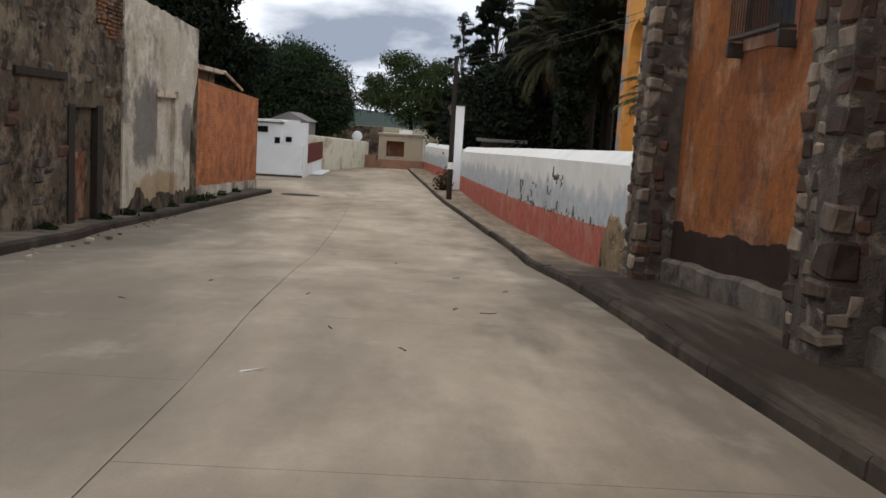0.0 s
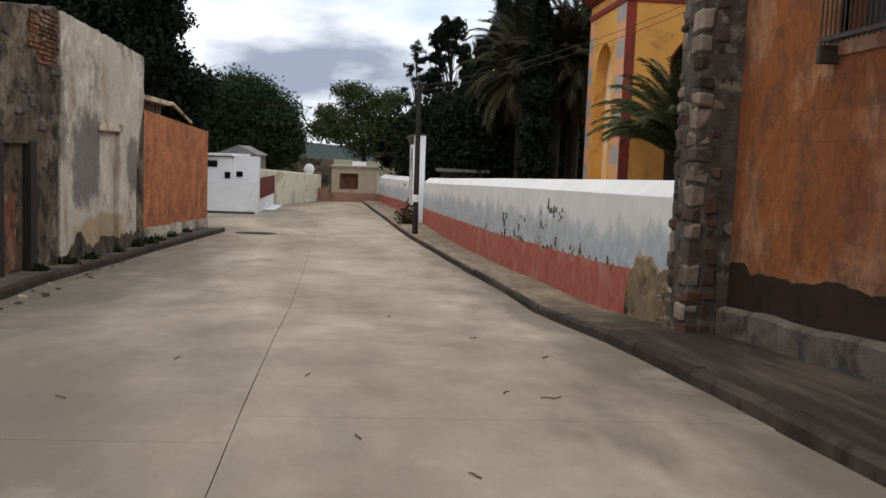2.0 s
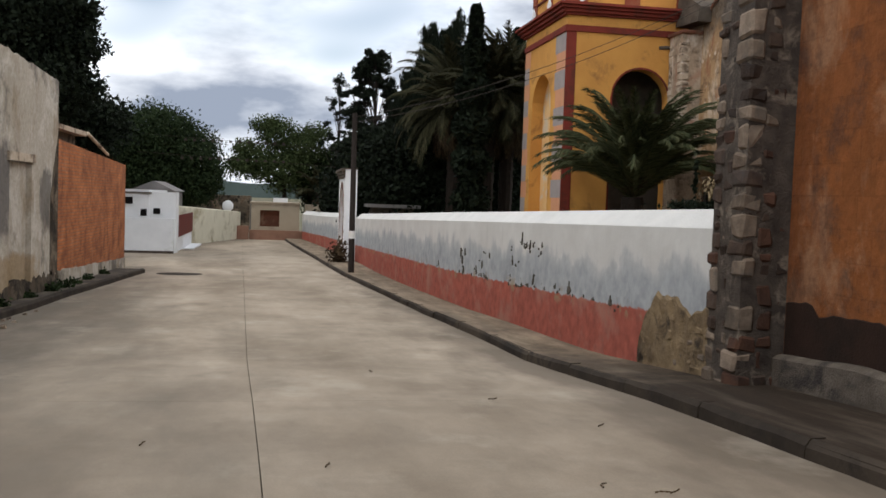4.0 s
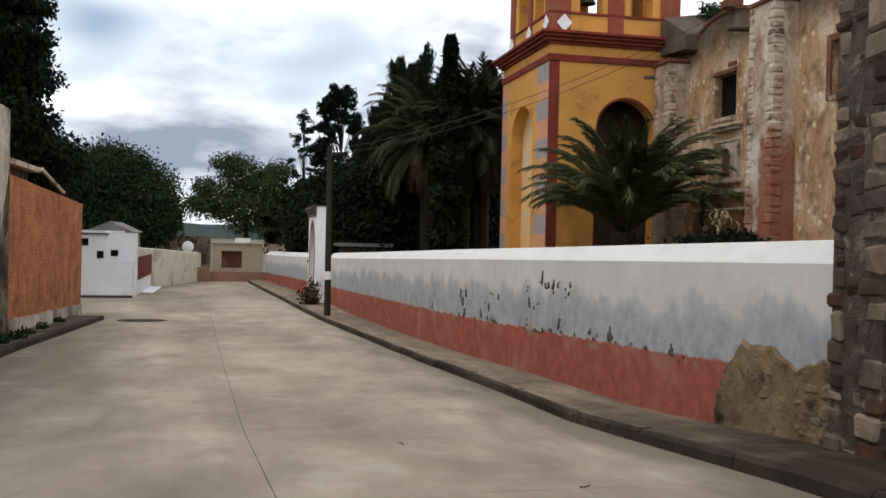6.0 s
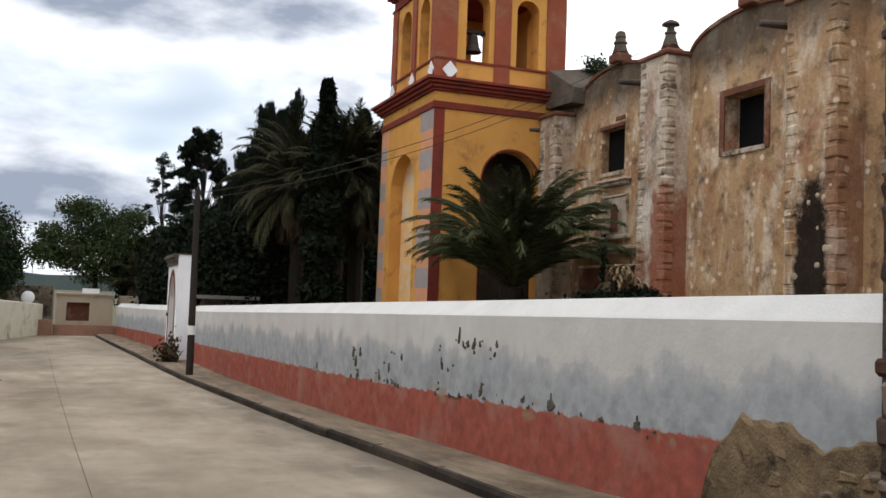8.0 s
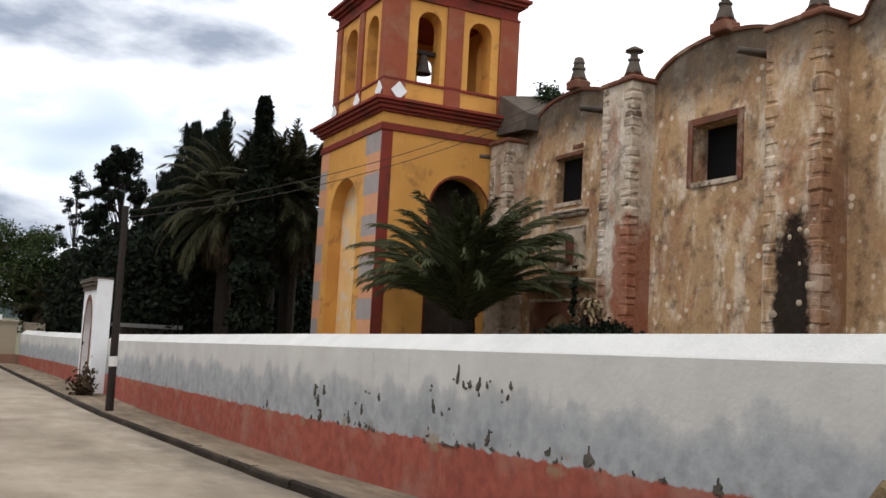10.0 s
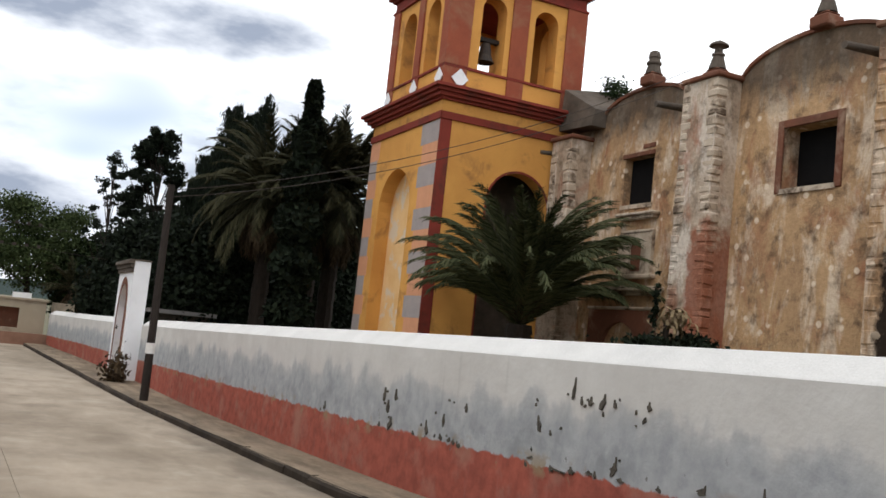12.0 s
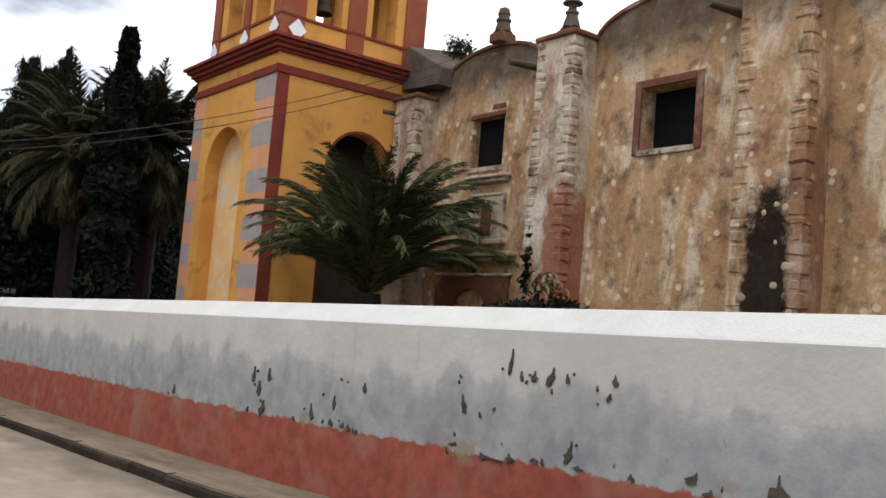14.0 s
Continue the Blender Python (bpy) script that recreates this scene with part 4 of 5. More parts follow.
def cobbles(parent, xface, y0, y1, z0, z1, n, seed):
    """Rounded pale stones standing a little proud of the worn render."""
    rc = random.Random(seed)
    for i in range(n):
        b_ = bmesh.new()
        r0 = rc.uniform(0.05, 0.11)
        bmesh.ops.create_icosphere(b_, subdivisions=2, radius=1.0)
        yc, zc = rc.uniform(y0, y1), rc.uniform(z0, z1)
        w_, h_ = r0 * rc.uniform(0.8, 1.3), r0 * rc.uniform(0.7, 1.15)
        for v_ in b_.verts:
            k_ = 1 + 0.12 * math.sin(5 * v_.co.y + i) * math.cos(4 * v_.co.z)
            v_.co = Vector((xface + v_.co.x * 0.03, yc + v_.co.y * w_ * k_, zc + v_.co.z * h_ * k_))
        part("stone", b_, M["pale_cobble"], parent)


cobbles(stained, CX - 0.865, 22.1, 23.5, 1.4, 5.2, 18, 5)
church_buttress(36.3, 37.6, 8.9)


def pinnacle(y, z0, x=CX - 0.05, h=1.2, blunt=False):
    p = empty("pinnacle", (x, y, z0), "small weathered stone pinnacle on the church parapet", "pinnacle", "pinnacles on the parapet")
    bm = bmesh.new()
    box(bm, -0.31, 0.31, -0.31, 0.31, -0.12, 0.2, 0.04)
    box(bm, -0.25, 0.25, -0.25, 0.25, 0.203, 0.3, 0.05)
    part("pedestal", bm, M["church_rust"], p, "faded rust-red pedestal")
    bm = bmesh.new()
    pr = [(0.27, 0.303), (0.24, 0.42), (0.16, 0.68), (0.20, 0.72), (0.20, 0.77), (0.13, 0.80), (0.12, 0.93), (0.17, 0.98), (0.30, 1.01), (0.27, 1.07), (0.13, 1.15), (0.02, 1.2)]
    if blunt:
        pr = [(0.27, 0.303), (0.25, 0.42), (0.2, 0.6), (0.25, 0.66), (0.24, 0.73), (0.19, 0.76), (0.18, 0.86), (0.21, 0.9), (0.16, 1.1), (0.08, 1.15)]
    rings = [[bm.verts.new((r * math.cos(a * math.pi / 6), r * math.sin(a * math.pi / 6), z * h / 1.2)) for a in range(12)] for r, z in pr]
    for r0, r1 in zip(rings, rings[1:]):
        for k in range(12):
            bm.faces.new((r0[k], r0[(k + 1) % 12], r1[(k + 1) % 12], r1[k]))
    bm.faces.new(rings[0][::-1]); bm.faces.new(rings[-1])
    part("finial", bm, M["dark_top"], p, "dark weathered stone finial")
    return p


pinnacle(33.1, 10.42, h=1.1, blunt=True)
pinnacle(30.05, 9.88)
pinnacle(26.05, 10.5)
pinnacle(22.8, 9.88)
for y_, z_ in ((31.2, 9.15), (24.3, 9.3), (37.75, 8.55)):
    bm = bmesh.new()
    tube(bm, (CX + 0.1, y_, z_ + 0.05), (CX - 1.3, y_, z_ - 0.05), 0.13, 0.09, 12)
    tagged(obj("water_spout", bm, M["dark_top"]), "round stone water spout jutting from the church wall", "water spout")
bm = bmesh.new()
vs = [bm.verts.new(p) for p in ((CX - 0.6, 35.6, 9.3), (CX - 0.6, 37.7, 9.4), (CX + 2, 37.7, 9.4), (CX + 2, 35.6, 9.3), (CX - 0.5, 35.6, 9.9), (CX - 0.5, 37.7, 11.0), (CX + 2, 37.7, 11.4), (CX + 2, 35.6, 10.0))]
for q in ((0, 1, 5, 4), (1, 2, 6, 5), (2, 3, 7, 6), (3, 0, 4, 7), (4, 5, 6, 7), (3, 2, 1, 0)):
    bm.faces.new([vs[i] for i in q])
bmesh.ops.recalc_face_normals(bm, faces=bm.faces)
tagged(obj("stair_roof", bm, M["dark_top"]), "dark lichened lean-to roof between tower and nave", "roof", kind="structure")

# west side: ruin, brick wall
WX = -6.6
west = empty("wall_ruin", kind="structure", label="ruined adobe and rubble house wall with peeling pale plaster")


def ruin_top(y):
    return tab(y, (4, 12, 15.5, 19, 26.8), (4.2, 4.25, 4.4, 4.8, 4.6)) + 0.07 * noise.noise((y * 2.3, 0, 0)) + 0.04 * noise.noise((y * 7, 3, 0))


bm = bmesh.new()
wall_with_holes(bm, "x", WX, -0.5, -12, 19.2, -0.9, ruin_top, [(15.9, 17.7, -0.9, 1.9, False)], 0.25)
part("stone_wall", bm, M["old_stone_wall"], west)
bm = bmesh.new()
wall_with_holes(bm, "x", WX + 0.05, -0.55, 19.2, 26.8, -1.4, ruin_top, [(22.2, 24.1, -1.4, 2.3, False)], 0.25)
part("plaster_wall", bm, M["old_plaster"], west, "pale stained plaster, peeling at the foot")
boxed("door_fill", (WX - 0.4, WX - 0.08, 22.2, 24.1, -1.4, 2.3), M["old_plaster"], west)
boxed("door_infill", (WX - 0.3, WX - 0.12, 15.9, 17.7, -0.9, 1.9), M["old_stone_wall"], west, label="dark stained infill of a blocked doorway")
boxed("brick_infill", (WX - 0.13, WX - 0.1, 16.15, 16.95, -0.6, 0.9), M["brick_old"], west, label="bare brick where the plaster has fallen")
boxed("door_lintel", (WX - 0.1, WX + 0.1, 22.0, 24.3, 2.3, 2.5), M["church_stone"], west)
rng = random.Random(18)
for k in range(12):
    z_ = 3.55 + k * 0.095
    y_ = 17.3 + rng.uniform(0, 0.2) + (0.5 if k < 3 else 0)
    while y_ < 19.0:
        w_ = rng.uniform(0.24, 0.34)
        if z_ + 0.07 < ruin_top(y_) - 0.01 and rng.random() < 0.93:
            bm = bmesh.new()
            box(bm, WX - 0.2, WX + rng.uniform(0.02, 0.05), y_, min(y_ + w_, 19.17), z_, z_ + 0.07, 0.008, 0.006, rng)
            part("brick", bm, M["brick_old" if rng.random() < 0.6 else "stone_rust"], west)
        y_ += w_ + 0.02
bm = bmesh.new()
wall_with_holes(bm, "x", WX + 0.062, -0.1, 19.2, 26.8, -1.5, lambda a: road_z(a) + 0.55 + 0.42 * noise.noise((a * 0.9, 5, 0)) + 0.15 * noise.noise((a * 4, 2, 0)), [], 0.08)
part("bare_foot", bm, M["old_stone_wall"], west, "bare rubble where plaster has fallen")
bm = bmesh.new()
wall_with_holes(bm, "x", WX + 0.062, -0.1, 26.0, 26.82, -0.6, lambda a: 1.5 + 2.2 * (a - 26.0) + 0.2 * noise.noise((a * 5, 2, 0)), [], 0.08)
part("bare_edge", bm, M["old_stone_wall"], west)
rng = random.Random(44)
for k in range(70):
    yy, zz = rng.uniform(8, 19), rng.uniform(-0.6, 4.1)
    if 15.7 < yy < 17.9 and zz < 2.1:
        continue
    bm = bmesh.new()
    box(bm, WX - 0.1, WX + rng.uniform(0.01, 0.04), yy, yy + rng.uniform(0.25, 0.6), zz, zz + rng.uniform(0.15, 0.3), 0.05, 0.04, rng)
    part("field_stone", bm, M["stone_rust" if rng.random() < 0.4 else "rubble"], west)
boxed("beam", (WX - 0.1, WX + 0.06, 13, 15.5, 2.45, 2.6), M["wood_pole"], west)
for yy in (15.85, 17.6):
    boxed("door_post", (WX - 0.1, WX + 0.04, yy - 0.2, yy + 0.16, -0.7, 1.95), M["wood_pole"], west)
boxed("wall_ruin_gable", (-14, WX - 0.5, 26.3, 26.8, -1.4, 4.0), M["old_stone_wall"], kind="structure")

brick = empty("wall_brick", kind="structure", label="orange brick wall on a rubble footing")
bm = bmesh.new()
wall_with_holes(bm, "x", WX + 0.02, -0.3, 27.0, 38.4, -0.95, lambda a: 3.05 - (a - 26.8) * 0.032, [], 1.0)
part("brickwork", bm, M["brick"], brick)
bm = bmesh.new()
wall_with_holes(bm, "x", WX + 0.06, -0.3, 27.0, 38.42, -1.5, lambda a: tab(a, (26.8, 37.6), (-0.55, -0.95)) + 0.1 * noise.noise((a * 2, 0, 0)), [], 0.3)
part("footing", bm, M["old_plaster"], brick, "stained pale plaster footing")
boxed("brick_return", (-14, WX - 0.3, 38.1, 38.4, -1.5, 2.6), M["brick"], brick)
shed = empty("shed_roof", (0, 0, 0), "weathered tin slab roof edge above the brick wall", "roof", kind="structure")
boxed("roof_slab", (-11, WX - 0.4, 27.0, 33.0, 3.45, 3.6), M["church_stone"], shed, label="pale weathered roof beam and slab edge")
bm = bmesh.new()
tube(bm, (WX - 0.35, 32.8, 3.55), (WX - 0.1, 35.2, 2.95), 0.06, 0.05, 8)
part("fallen_pole", bm, M["church_stone"], shed, "pale pole fallen from the roof edge onto the wall")
boxed("shed_wall", (-10.8, WX - 0.7, 27.2, 32.6, 2.4, 3.45), M["old_stone_wall"], shed)

# white house
wh = empty("white_house", (0, 0, 0), "low white house with a dark band, small windows and stained base", "house")
boxed("block", (-9.2, -7.2, 50, 58, -1.7, 1.75), M["white_paint"], wh)
boxed("block_low", (-7.2, -5.85, 50.2, 51.5, -1.7, 1.65), M["white_paint"], wh)
boxed("cap", (-9.3, -7.1, 49.9, 58.1, 1.55, 1.62), M["dark_top"], wh)
boxed("front_wall", (-9.2, -5.9, 49.6, 49.8, -1.7, 0.3), M["white_paint"], wh)
boxed("side_wall", (-6.1, -5.9, 49.8, 51.2, -1.7, 0.3), M["white_paint"], wh)
boxed("window", (-8.6, -8.0, 49.95, 50.0, 1.0, 1.35), M["dark"], wh)
boxed("vent", (-7.6, -7.3, 49.95, 50.0, 0.4, 0.75), M["dark"], wh)
boxed("red_panel", (-5.95, -5.88, 51.7, 60.5, -0.75, 0.42), M["red_paint"], wh, label="dark red metal panel")
boxed("panel_base", (-6.1, -5.92, 51.2, 60.6, -1.75, -0.75), M["white_paint"], wh)
boxed("step", (-5.9, -5.3, 54.5, 60, -1.7, -1.5), M["white_paint"], wh)
boxed("gable", (-9.2, -6.9, 58.2, 64, -1.7, 1.7), M["roof_tin"], wh)
bm = bmesh.new()
vs = [bm.verts.new(p) for p in ((-9.4, 58, 1.7), (-6.7, 58, 1.7), (-8.0, 58, 2.3), (-9.4, 64, 1.7), (-6.7, 64, 1.7), (-8.0, 64, 2.3))]
for q in ((0, 1, 2), (3, 5, 4), (0, 2, 5, 3), (1, 4, 5, 2), (0, 3, 4, 1)):
    bm.faces.new([vs[i] for i in q])
bmesh.ops.recalc_face_normals(bm, faces=bm.faces)
part("gable_roof", bm, M["roof_tin"], wh, "grey tin gable roof")
boxed("base_stain", (-9.2, -5.88, 49.585, 49.598, -1.7, -1.38), M["mortar"], wh, label="blackened foot of the wall")
boxed("vent", (-7.0, -6.65, 50.17, 50.2, 0.5, 0.8), M["dark"], wh)
cw = empty("wall_cream", kind="structure", label="long cream painted yard wall with white coping")
strip("wall_face", frange(57, 72, 2.5), lambda y: [(tab(y, (57, 72), (-6.6, -3.4)), road_z(y)), (tab(y, (57, 72), (-6.6, -3.4)), tab(y, (57, 72), (0.85, 0.3))), (tab(y, (57, 72), (-6.6, -3.4)) - 0.3, tab(y, (57, 72), (0.9, 0.35))), (tab(y, (57, 72), (-6.6, -3.4)) - 0.3, road_z(y))], M["plaster_cream"], cw, "")
dish = empty("satellite_dish", (-4.3, 71, 0.75), "small white satellite dish on the cream wall", "satellite dish")
bm = bmesh.new()
bmesh.ops.create_uvsphere(bm, u_segments=14, v_segments=8, radius=0.42)
bmesh.ops.delete(bm, geom=[v for v in bm.verts if v.co.y > 0.02], context="VERTS")
for v in bm.verts:
    v.co.y = -v.co.y * -0.35
part("reflector", bm, M["white_paint"], dish)
bm = bmesh.new()
tube(bm, (0, 0.02, -0.6), (0, 0, 0), 0.03, 0.03)
part("mast", bm, M["iron"], dish)

# far beige house
fh = empty("beige_house", (0, 0, 0), "small beige house with a dark window and pink stone plinth", "house")
bm = bmesh.new()
wall_with_holes(bm, "y", 72, 0.3, -2.6, 1.0, -1.8, lambda a: 1.0, [(-1.95, -0.5, -0.75, 0.5, False)], 1.0)
part("front_wall", bm, M["beige_paint"], fh)
boxed("rear", (-2.55, 0.95, 74.2, 78, -1.8, 0.95), M["beige_paint"], fh)
boxed("window_back", (-2.0, -0.45, 72.5, 72.55, -0.8, 0.55), M["church_rust"], fh)
boxed("roof", (-2.7, 1.1, 71.9, 78, 1.0, 1.12), M["beige_paint"], fh)
boxed("gate_pier", (-3.7, -2.75, 71.0, 71.6, -1.8, -0.7), M["pink_stone"], fh)
boxed("plinth", (-2.7, 1.2, 71.3, 71.9, -1.8, -1.0), M["pink_stone"], fh, label="pink stone plinth")
boxed("water_tank", (-1.0, 0.1, 73, 74, 1.12, 1.45), M["white_paint"], fh)
boxed("side_block", (1.5, 2.7, 73, 76, -1.8, 1.0), M["beige_paint"], fh)
boxed("far_roof", (-9, -3.2, 88, 94, -2, 1.5), M["old_stone_wall"], kind="structure")

# utility pole
pole = empty("utility_pole", (2.25, 36.6, -1.25), "leaning dark wooden utility pole with paper notices at the kerb", "utility pole")
bm = bmesh.new()
tube(bm, (0, 0, -0.2), (-0.03, 0, 6.25), 0.125, 0.095, 12)
part("shaft", bm, M["wood_pole"], pole)
bm = bmesh.new()
tube(bm, (-0.009, 0.01, 1.36), (-0.010, 0.01, 1.66), 0.132, 0.130, 12)
part("notice", bm, M["litter_white"], pole, "torn white paper notices")

# trees
def leaves(centres, size, rng, flat=0.0, n=1):
    c = np.repeat(np.asarray(centres), n, axis=0)
    k = len(c)
    a = rng.normal(size=(k, 3)); a /= np.linalg.norm(a, axis=1)[:, None]
    b = rng.normal(size=(k, 3)); b -= (a * b).sum(1)[:, None] * a; b /= np.linalg.norm(b, axis=1)[:, None]
    s = size * rng.uniform(0.6, 1.4, size=(k, 1))
    w = s * 0.55
    v = np.stack([c - a * s, c + b * w, c + a * s, c - b * w], 1).reshape(-1, 3)
    f = np.arange(4 * k).reshape(-1, 4)
    return v, f


def tree(name, x, y, z0, h, blobs, leaf, nleaf, size, label, category="tree", seed=1, trunk=0.25, top=None, fill=1.0, limbs=True):
    """blobs: (dx, dy, z, rx, ry, rz) crown masses."""
    t = empty(name, (x, y, z0), label, category)
    rng = np.random.default_rng(seed)
    bm = bmesh.new()
    th = top or h * 0.6
    tube(bm, (0, 0, -0.2), (0.1, 0, th * 0.5), trunk, trunk * 0.75, 8)
    tube(bm, (0.1, 0, th * 0.5), (0, 0.1, th), trunk * 0.75, trunk * 0.3, 8)
    if limbs:
        for b in blobs:
            tube(bm, (0.05, 0, min(th * 0.75, b[2] * 0.65)), (b[0] * 0.9, b[1] * 0.9, b[2]), trunk * 0.4, trunk * 0.08, 6)
    part("trunk", bm, M["bark"], t)
    tot = sum(b[3] * b[4] * b[5] for b in blobs)
    pts = []
    for (dx, dy, z, rx, ry, rz) in blobs:
        n = max(3, int(nleaf * rx * ry * rz / tot / 60))
        d = rng.normal(size=(n, 3)); d /= np.linalg.norm(d, axis=1)[:, None]
        c = d * rng.uniform(0.45, 1.0, size=(n, 1)) ** 0.6
        c = c * [rx, ry, rz] + [dx, dy, z]
        r = 0.22 * min(rx, ry, rz) + 0.12
        for q in c:
            pts.append(q + np.clip(rng.normal(size=(60, 3)), -1.7, 1.7) * r * rng.uniform(0.6, 1.2))
    v, f = leaves(np.concatenate(pts), size, rng)
    from_np("crown", v, f, M[leaf], t, "")
    return t


def cypress(x, y, z0, h, r, seed, label):
    t = empty("cypress", (x, y, z0), label, "tree")
    rng = np.random.default_rng(seed)
    bm = bmesh.new()
    tube(bm, (0, 0, -0.2), (0, 0, h * 0.9), 0.2, 0.03, 8)
    part("trunk", bm, M["bark"], t)
    n = 16000
    u = rng.uniform(0, 1, n) ** 0.8
    prof = r * np.minimum(1, (1 - u) * 2.6 + 0.08) ** 0.8 * (0.75 + 0.25 * np.sin(u * 40 + rng.uniform(0, 6, n) * 0.25))
    a = rng.uniform(0, 2 * np.pi, n)
    rr = prof * rng.uniform(0.3, 1.0, n) ** 0.5
    c = np.stack([rr * np.cos(a), rr * np.sin(a), u * h], 1)
    v, f = leaves(c, 0.2, rng)
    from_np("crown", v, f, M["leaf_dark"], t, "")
    return t


def palm(x, y, z0, trunk_h, trunk_r, nf, L, seed, label, droop=0.9, skirt=0, wide=0.16, low=-0.1, leaf="palm_far", nl=4, thick=0.03, skirt_el=(-1.2, -0.5), spread=0.5):
    t = empty("palm_tree", (x, y, z0), label, "palm")
    rng = np.random.default_rng(seed)
    bm = bmesh.new()
    for k in range(8):
        za, zb = trunk_h * k / 8, trunk_h * (k + 1) / 8
        tube(bm, (0, 0, za - (0.3 if k == 0 else 0)), (0, 0, zb), trunk_r * 1.08, trunk_r * 0.95, 10)
    part("trunk", bm, M["bark"], t)
    V, F, mi = [], [], []
    for i in range(nf + skirt):
        dead = i >= nf
        az = rng.uniform(0, 2 * np.pi)
        el = rng.uniform(*skirt_el) if dead else rng.uniform(low, 1.45)
        ln = L * rng.uniform(0.8, 1.1) * (0.7 if dead else 1)
        p = np.array([0.0, 0.0, trunk_h]); e = el
        seg = 10
        out = np.array([np.cos(az), np.sin(az), 0.0]); side = np.array([-np.sin(az), np.cos(az), 0.0])
        twist = rng.uniform(-0.3, 0.3)
        for s in range(seg):
            d = out * np.cos(e) + np.array([0, 0, 1.0]) * np.sin(e)
            q = p + d * ln / seg
            nrm = np.cross(side, d)
            b0 = len(V)
            V += [p - side * 0.02, p + side * 0.02, q + side * 0.02, q - side * 0.02]
            F.append((b0, b0 + 1, b0 + 2, b0 + 3)); mi.append(1 if dead else 0)
            fr = (s + 0.5) / seg
            lw = ln * wide * 1.15 * (np.sin(np.pi * min(1, fr * 0.85 + 0.12)) ** 0.7)
            for j in range(nl):
                base = p + (q - p) * (j + 0.5) / nl
                for sg in (-1, 1):
                    tip = base + side * sg * lw * spread + d * lw * 0.95 + nrm * (0.10 * lw) + rng.normal(size=3) * 0.05 + np.array([0, 0, -0.22 * lw])
                    wv = d * thick
                    b0 = len(V)
                    mid = (base + tip) / 2 + nrm * 0.06 * lw
                    V += [base - wv, base + wv, mid + wv, tip, mid - wv]
                    F.append((b0, b0 + 1, b0 + 2, b0 + 3, b0 + 4)); mi.append(1 if dead or (fr < 0.2 and rng.random() < 0.3) else 0)
            e -= droop / seg * (0.35 + 1.9 * fr * fr) * (0.5 + 0.8 * np.cos(max(e, -1.2)))
            p = q
    from_np("fronds", V, F, [M[leaf], M["palm_dry"]], t, "", idx=mi)
    return t

# carved portal under the small window
portal = empty("carved_portal", (0, 0, 0), "weathered carved stone portal relief with niche on the church wall", "portal", kind="structure")
bm = bmesh.new()
for ya, yb, za, zb, o in ((32.2, 34.2, 6.0, 6.1, 0.3), (32.3, 34.1, 5.88, 6.0, 0.2), (32.35, 34.05, 5.45, 5.55, 0.12), (31.7, 35.6, 3.55, 3.7, 0.35), (31.8, 35.5, 3.42, 3.55, 0.22), (31.8, 35.5, 2.95, 3.05, 0.18), (32.2, 34.3, 3.95, 4.1, 0.2)):
    box(bm, CX - o, CX + 0.02, ya, yb, za, zb, 0.03)
part("cornice", bm, M["church_stone"], portal)
for ya in (32.35, 33.85):
    boxed("pilaster", (CX - 0.12, CX + 0.02, ya, ya + 0.22, 4.1, 5.45), M["church_stone"], portal)
bm = bmesh.new()
wall_with_holes(bm, "x", CX - 0.08, 0.07, 32.6, 33.84, 4.1, lambda a: 5.44, [(32.92, 33.52, 4.2, 4.95, True)], 0.4)
part("niche_frame", bm, M["church_stone"], portal)
boxed("niche_shadow", (CX - 0.012, CX - 0.004, 32.9, 33.55, 4.2, 5.3), M["church_rust"], portal)
bm = bmesh.new()
wall_with_holes(bm, "x", CX - 0.15, 0.14, 31.9, 35.4, -0.2, lambda a: 2.94, [(32.7, 34.6, -0.2, 1.6, True)], 0.4)
part("door_frame", bm, M["church_rust"], portal)

# the palms and trees
palm(12.75, 34.0, -0.2, 2.3, 0.42, 120, 4.6, 4, "stout young palm with arching dark green fronds before the tower", droop=1.35, skirt=7, low=0.68, wide=0.15, leaf="palm_leaf", nl=10, thick=0.026, spread=0.36)
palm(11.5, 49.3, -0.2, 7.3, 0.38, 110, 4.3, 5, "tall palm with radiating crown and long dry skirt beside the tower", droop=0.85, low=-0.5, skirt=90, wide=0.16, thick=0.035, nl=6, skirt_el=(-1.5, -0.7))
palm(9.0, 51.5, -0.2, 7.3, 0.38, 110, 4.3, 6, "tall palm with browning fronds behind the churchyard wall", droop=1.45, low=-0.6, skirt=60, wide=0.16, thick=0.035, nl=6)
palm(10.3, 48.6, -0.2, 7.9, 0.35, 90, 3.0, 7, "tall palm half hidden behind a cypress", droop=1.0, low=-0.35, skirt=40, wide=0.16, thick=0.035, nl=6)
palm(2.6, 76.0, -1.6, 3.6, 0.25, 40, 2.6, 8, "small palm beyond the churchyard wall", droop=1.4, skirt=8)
cypress(8.85, 45.9, -0.3, 11.7, 1.0, 1, "tall narrow dark cypress in the churchyard")
cypress(13.6, 56.0, -0.3, 12.6, 1.3, 2, "tall dark cypress behind the palms")


